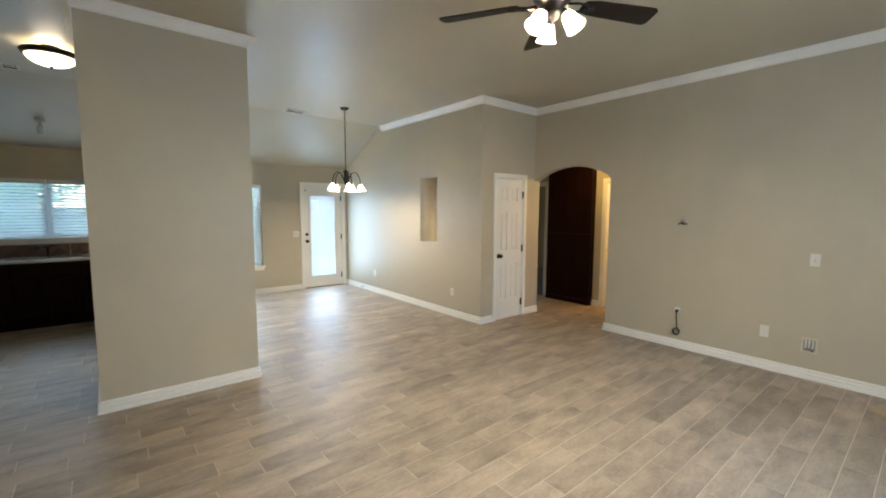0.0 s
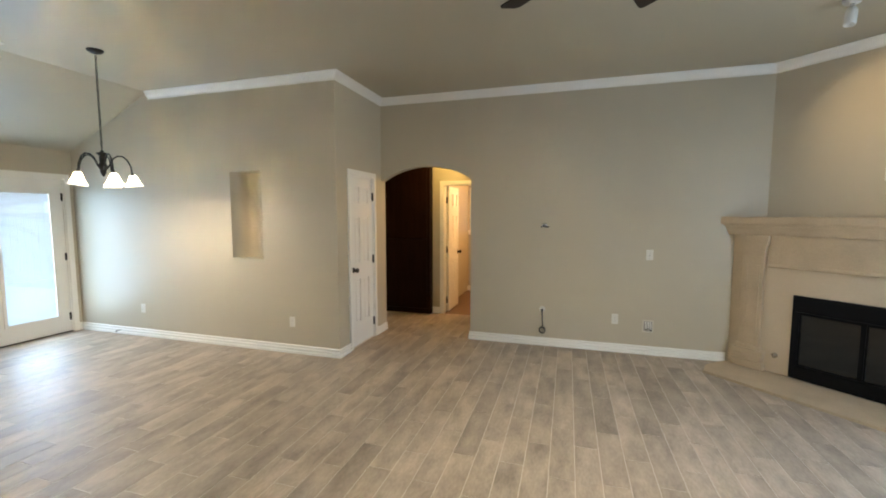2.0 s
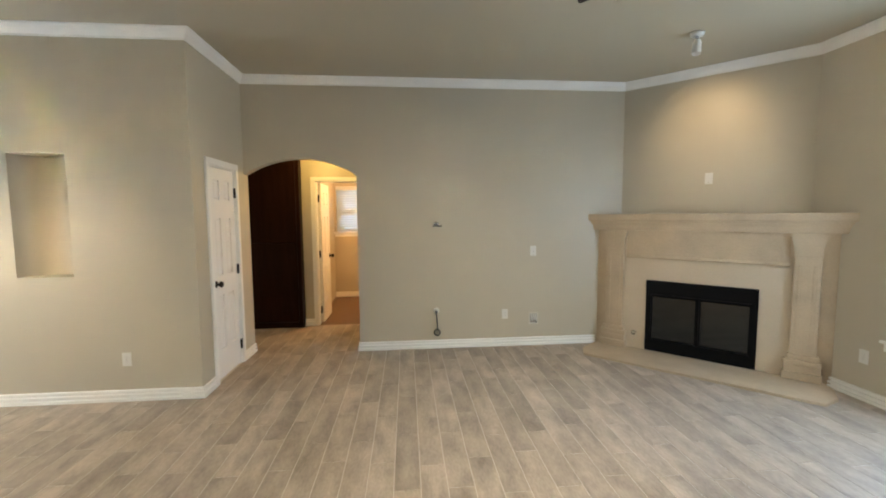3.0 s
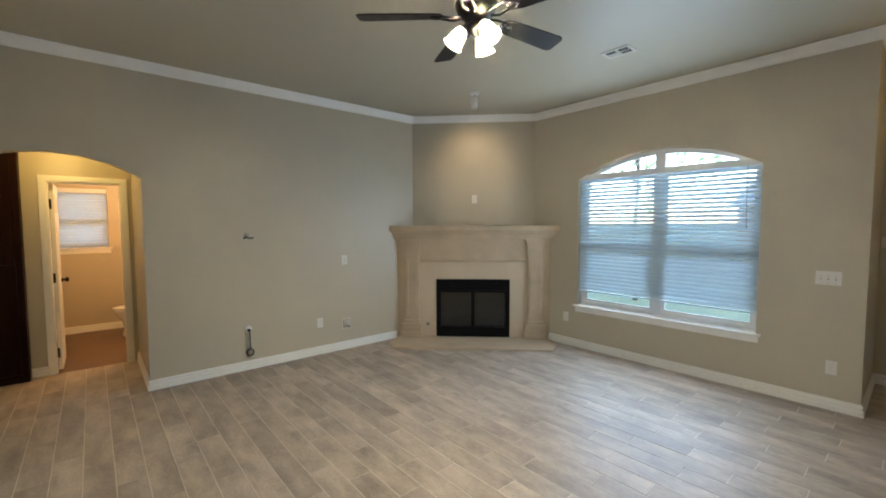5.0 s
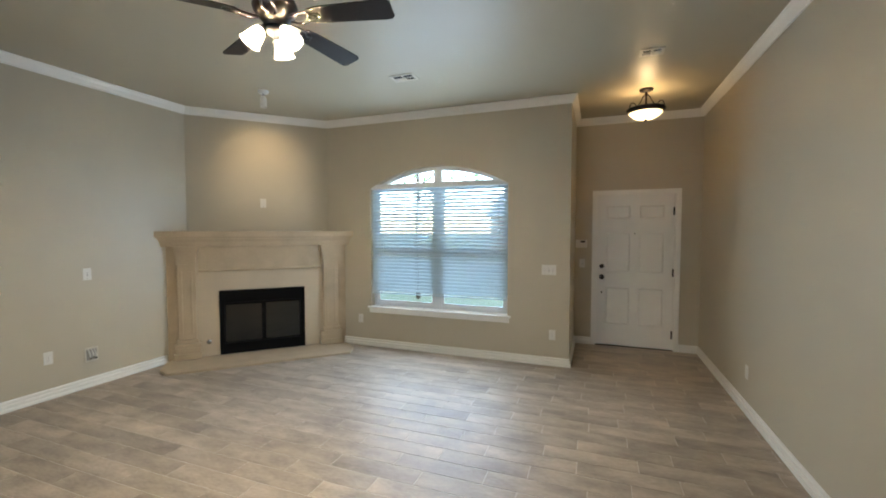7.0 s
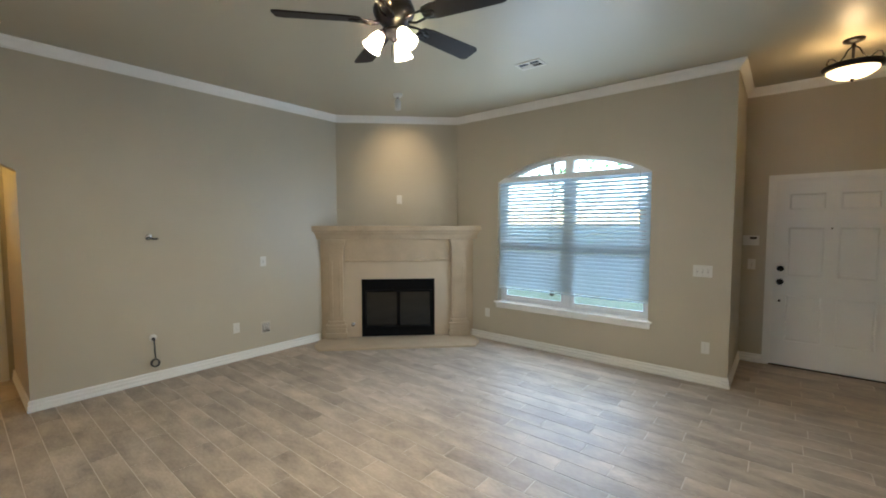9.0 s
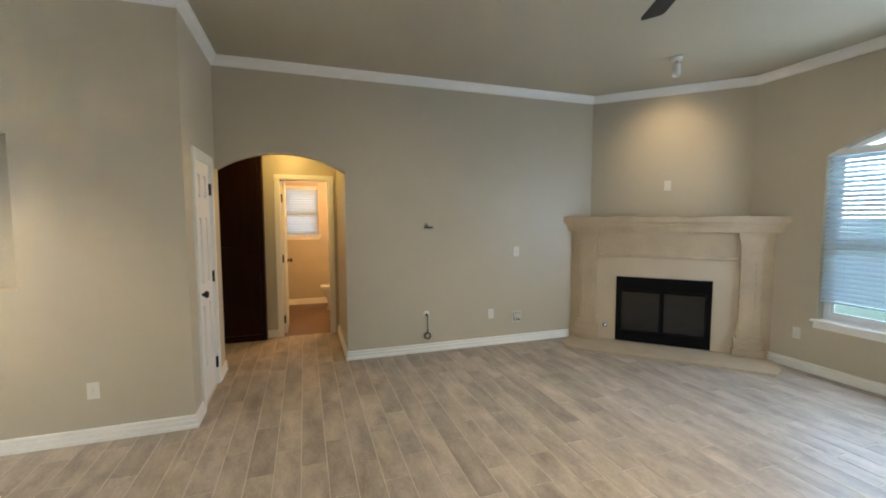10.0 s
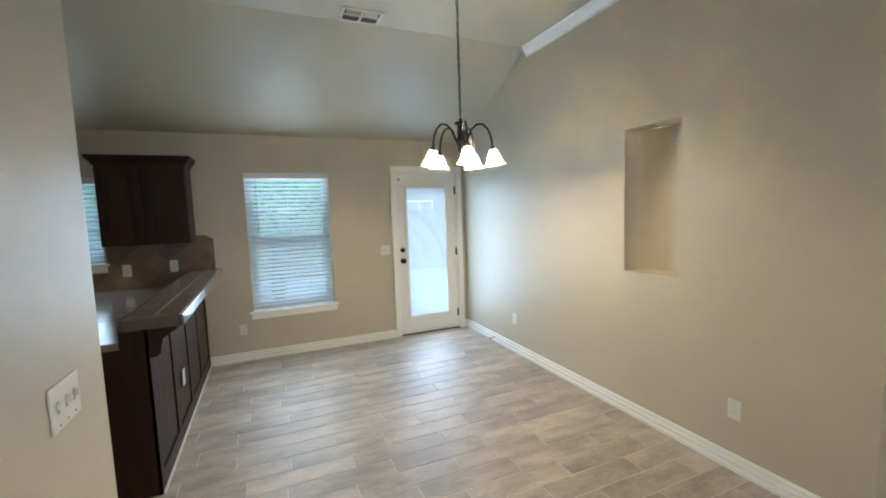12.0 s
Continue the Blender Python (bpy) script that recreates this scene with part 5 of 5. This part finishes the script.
for x, z in ((-0.026, 0.012), (0.0, 0.018), (0.024, 0.008)):
    part("cable", tube(bmesh.new(), [(x, -0.004, 0.05), (x + 0.004, -0.018, z), (x + 0.002, -0.030, z - 0.035)], 0.0065), M_PLATE, rb, "white cable end", rm)
    part("connector", tube(bmesh.new(), [(x + 0.002, -0.030, z - 0.036), (x + 0.004, -0.033, z - 0.056)], 0.008), M_CABLE if x > 0.01 else M_CHROME, rb, "", rm)


# ---- outside ----
struct("ground", boxes((-300, 300, -300, 300, -0.4, -0.21)), M_GRASS, "green lawn and open ground round the house", "ground")
struct("patio", boxes((-1.0, 6.0, YB + 0.2, 14.0, -0.21, -0.06)), M_CONCRETE, "pale concrete back patio", "pavement")
struct("walkway", boxes((-0.9, 0.5, -9.0, YF - 0.2, -0.21, -0.08)), M_CONCRETE, "pale concrete front walk", "pavement")
struct("road", boxes((-120, 120, -19.0, -11.5, -0.21, -0.18)), M_ASPHALT, "grey asphalt street", "road")


def fence(x0, x1, y, label):
    f = thing("fence", ((x0 + x1) / 2, y, -0.21), label, "fence")
    me = mesh_of("board", boxes((-0.068, 0.068, -0.009, 0.009, 0, 1.83)), M_FENCE)
    n = int((x1 - x0) / 0.15)
    for k in range(n):
        shared("board", me, f, Matrix.Translation((x0 + 0.075 + k * 0.15, y, -0.21)))
    post = mesh_of("post", boxes((-0.045, 0.045, 0.05, 0.14, 0, 1.8)), M_FENCE)
    for k in range(int((x1 - x0) / 2.4) + 1):
        shared("post", post, f, Matrix.Translation((x0 + 0.1 + k * 2.4, y, -0.21)))
    for z in (0.3, 0.9, 1.5):
        part("rail", boxes((x0, x1, y + 0.0095, y + 0.0495, z - 0.21, z - 0.12)), M_FENCE, f)


fence(-9, 13, 15.5, "weathered cedar board fence at the back of the yard")


def tree(place, height, spread, leaves, label, low=0.3, seed=1, bare=False):
    rng = random.Random(seed)
    t = thing("tree", place, label, "tree")
    P = Vector(place)
    bm = bmesh.new()
    tube(bm, [P, P + Vector((0.05, 0.03, height * 0.25)), P + Vector((-0.05, 0.08, height * 0.55)), P + Vector((0.05, 0.0, height * 0.9))], [0.06, 0.05, 0.03, 0.01] if bare else [0.14, 0.11, 0.07, 0.02], 8)
    tips = []
    for k in range(14):
        a, z = rng.uniform(0, 6.28), height * rng.uniform(low, 0.8)
        out = spread * rng.uniform(0.6, 1.0)
        base = P + Vector((0, 0.04, z))
        mid = base + Vector((math.cos(a) * out * 0.5, math.sin(a) * out * 0.5, 0.12 * height * rng.uniform(0.5, 1)))
        tip = base + Vector((math.cos(a + 0.3) * out, math.sin(a + 0.3) * out, 0.18 * height * rng.uniform(0.3, 1.2)))
        tube(bm, [base, mid, tip], [0.022, 0.015, 0.005] if bare else [0.045, 0.028, 0.008], 6)
        tips += [mid, tip]
        for j in range(4 if bare else 1):
            q = mid.lerp(tip, rng.random())
            tube(bm, [q, q + Vector((rng.uniform(-0.5, 0.5), rng.uniform(-0.5, 0.5), rng.uniform(0.1, 0.6)))], [0.012, 0.004], 5)
    part("trunk", bm, M_BARK, t)
    verts, faces = [], []
    for k in range(leaves):
        c = rng.choice(tips) + Vector((rng.gauss(0, 0.32), rng.gauss(0, 0.32), rng.gauss(0, 0.30))) * (spread / 1.6)
        u = Vector((rng.gauss(0, 1), rng.gauss(0, 1), rng.gauss(0, 1))).normalized()
        v = u.orthogonal().normalized()
        s = rng.uniform(0.05, 0.10)
        n = len(verts)
        verts += [c - u * s - P, c + v * s * 0.5 - P, c + u * s - P, c - v * s * 0.5 - P]
        faces.append((n, n + 1, n + 2, n + 3))
    me = bpy.data.meshes.new("crown")
    me.from_pydata(verts, [], faces)
    me.materials.append(M_LEAF)
    crown = new("crown", me)
    crown.parent = t
    crown["kind"] = "stuff"


tree((1.6, 11.9, -0.21), 5.6, 2.3, 15000, "leafy green tree close behind the dining window", 0.2, 3)
tree((3.1, 14.2, -0.21), 4.6, 1.5, 3500, "leafy green tree by the back fence", 0.25, 4)
tree((-1.9, 13.0, -0.21), 5.0, 1.7, 3000, "leafy green tree behind the kitchen window", 0.2, 5)
tree((4.6, -6.5, -0.21), 5.5, 2.2, 500, "nearly bare front-yard tree with thin twigs", 0.35, 6, True)
tree((-3.0, -24.0, -0.21), 6.0, 2.6, 4000, "green street tree across the road", 0.3, 7)


def house(x0, x1, y0, y1, label, seed):
    h = thing("house", ((x0 + x1) / 2, (y0 + y1) / 2, -0.21), label, "house")
    part("wall", boxes((x0, x1, y0, y1, -0.21, 2.7)), M_BRICK, h)
    ym = (y0 + y1) / 2
    part("roof", prism(bmesh.new(), [(y0 - 0.5, 2.65), (y1 + 0.5, 2.65), (ym, 4.7)], "x", x0 - 0.4, x1 + 0.4), M_ROOF, h)
    for face in (y0 - 0.02, y1 + 0.02):
        for k in range(3):
            c = x0 + (k + 0.5) * (x1 - x0) / 3
            wn = part("window", boxes((c - 0.75, c - 0.66, face - 0.03, face + 0.03, 0.7, 2.1), (c + 0.66, c + 0.75, face - 0.03, face + 0.03, 0.7, 2.1), (c - 0.66, c + 0.66, face - 0.03, face + 0.03, 2.0, 2.1), (c - 0.66, c + 0.66, face - 0.03, face + 0.03, 0.7, 0.8), (c - 0.03, c + 0.03, face - 0.03, face + 0.03, 0.8, 2.0)), M_VINYL, h)
            part("pane", boxes((c - 0.66, c + 0.66, face - 0.01, face + 0.01, 0.8, 2.0)), M_FIREGLASS, wn)


house(2.5, 14.0, 22.0, 31.0, "brick house beyond the back fence", 1)
house(-14.0, -3.0, 21.0, 30.0, "brick neighbour house behind the trees", 3)
house(-7.0, 8.0, -38.0, -28.0, "single-storey brick house across the street", 2)

# ---- the plank tile floor ----
PW, PL, GAP = 0.156, 0.612, 0.004


def plank_mesh(length, width):
    bm = bmesh.new()
    c, z = 0.0008, 0.0
    lo = [bm.verts.new((x, y, z - 0.006)) for x, y in ((0, 0), (length, 0), (length, width), (0, width))]
    up = [bm.verts.new((x, y, z - c)) for x, y in ((0, 0), (length, 0), (length, width), (0, width))]
    top = [bm.verts.new((x, y, z)) for x, y in ((c, c), (length - c, c), (length - c, width - c), (c, width - c))]
    bm.faces.new(top)
    for a, b in ((lo, up), (up, top)):
        for k in range(4):
            bm.faces.new((a[k], a[(k + 1) % 4], b[(k + 1) % 4], b[k]))
    return bm


def floor_planks():
    """Staggered planks along x, cut to the rooms; those in the middle of the walk are parts, the rest one sheet."""
    rooms = [(XW, 0.513, YF - 0.02, YS), (XW, XE, YS, YC), (XW, XD, YC, YB), (-3.4, XW, 4.03, YB), (XE, 6.18, 2.80, YC), (XE + 0.12, 6.18, YC, 6.3)]
    rng, meshes, rest, count = random.Random(5), {}, bmesh.new(), 0
    parent = struct("floor", boxes((1.0, 1.1, 3.0, 3.1, -0.05, -0.003)), M_GROUT, "grey-brown wood-look plank tile floor with pale grout", "floor")
    for x0, x1, y0, y1 in rooms:
        for row in range(math.floor(y0 / PW), math.ceil(y1 / PW) + 1):
            ya, yb = max(y0, row * PW), min(y1, row * PW + PW - GAP)
            if yb - ya < 0.01:
                continue
            shift = (row % 2) * PL * 0.5 + PL * 0.08 * math.sin(row * 2.3)
            for col in range(math.floor((x0 - shift) / PL) - 1, math.ceil((x1 - shift) / PL) + 1):
                xa, xb = max(x0, shift + col * PL), min(x1, shift + col * PL + PL - GAP)
                if xb - xa < 0.01:
                    continue
                size = (round(xb - xa, 3), round(yb - ya, 3))
                place = Matrix.Translation((xa, ya, rng.uniform(-0.0006, 0.0004)))
                if 1.0 < xa < 4.4 and 0.6 < ya < 4.6 and count < 300:
                    if size not in meshes:
                        meshes[size] = mesh_of("plank", plank_mesh(*size), M_PLANK)
                    shared("plank", meshes[size], parent, place)
                    count += 1
                else:
                    piece = plank_mesh(*size)
                    bmesh.ops.transform(piece, matrix=place, verts=piece.verts[:])
                    me = bpy.data.meshes.new("tmp")
                    piece.to_mesh(me)
                    piece.free()
                    rest.from_mesh(me)
                    bpy.data.meshes.remove(me)
    ob = part("planks", rest, M_PLANK_FAR, parent)
    ob["kind"] = "stuff"


floor_planks()
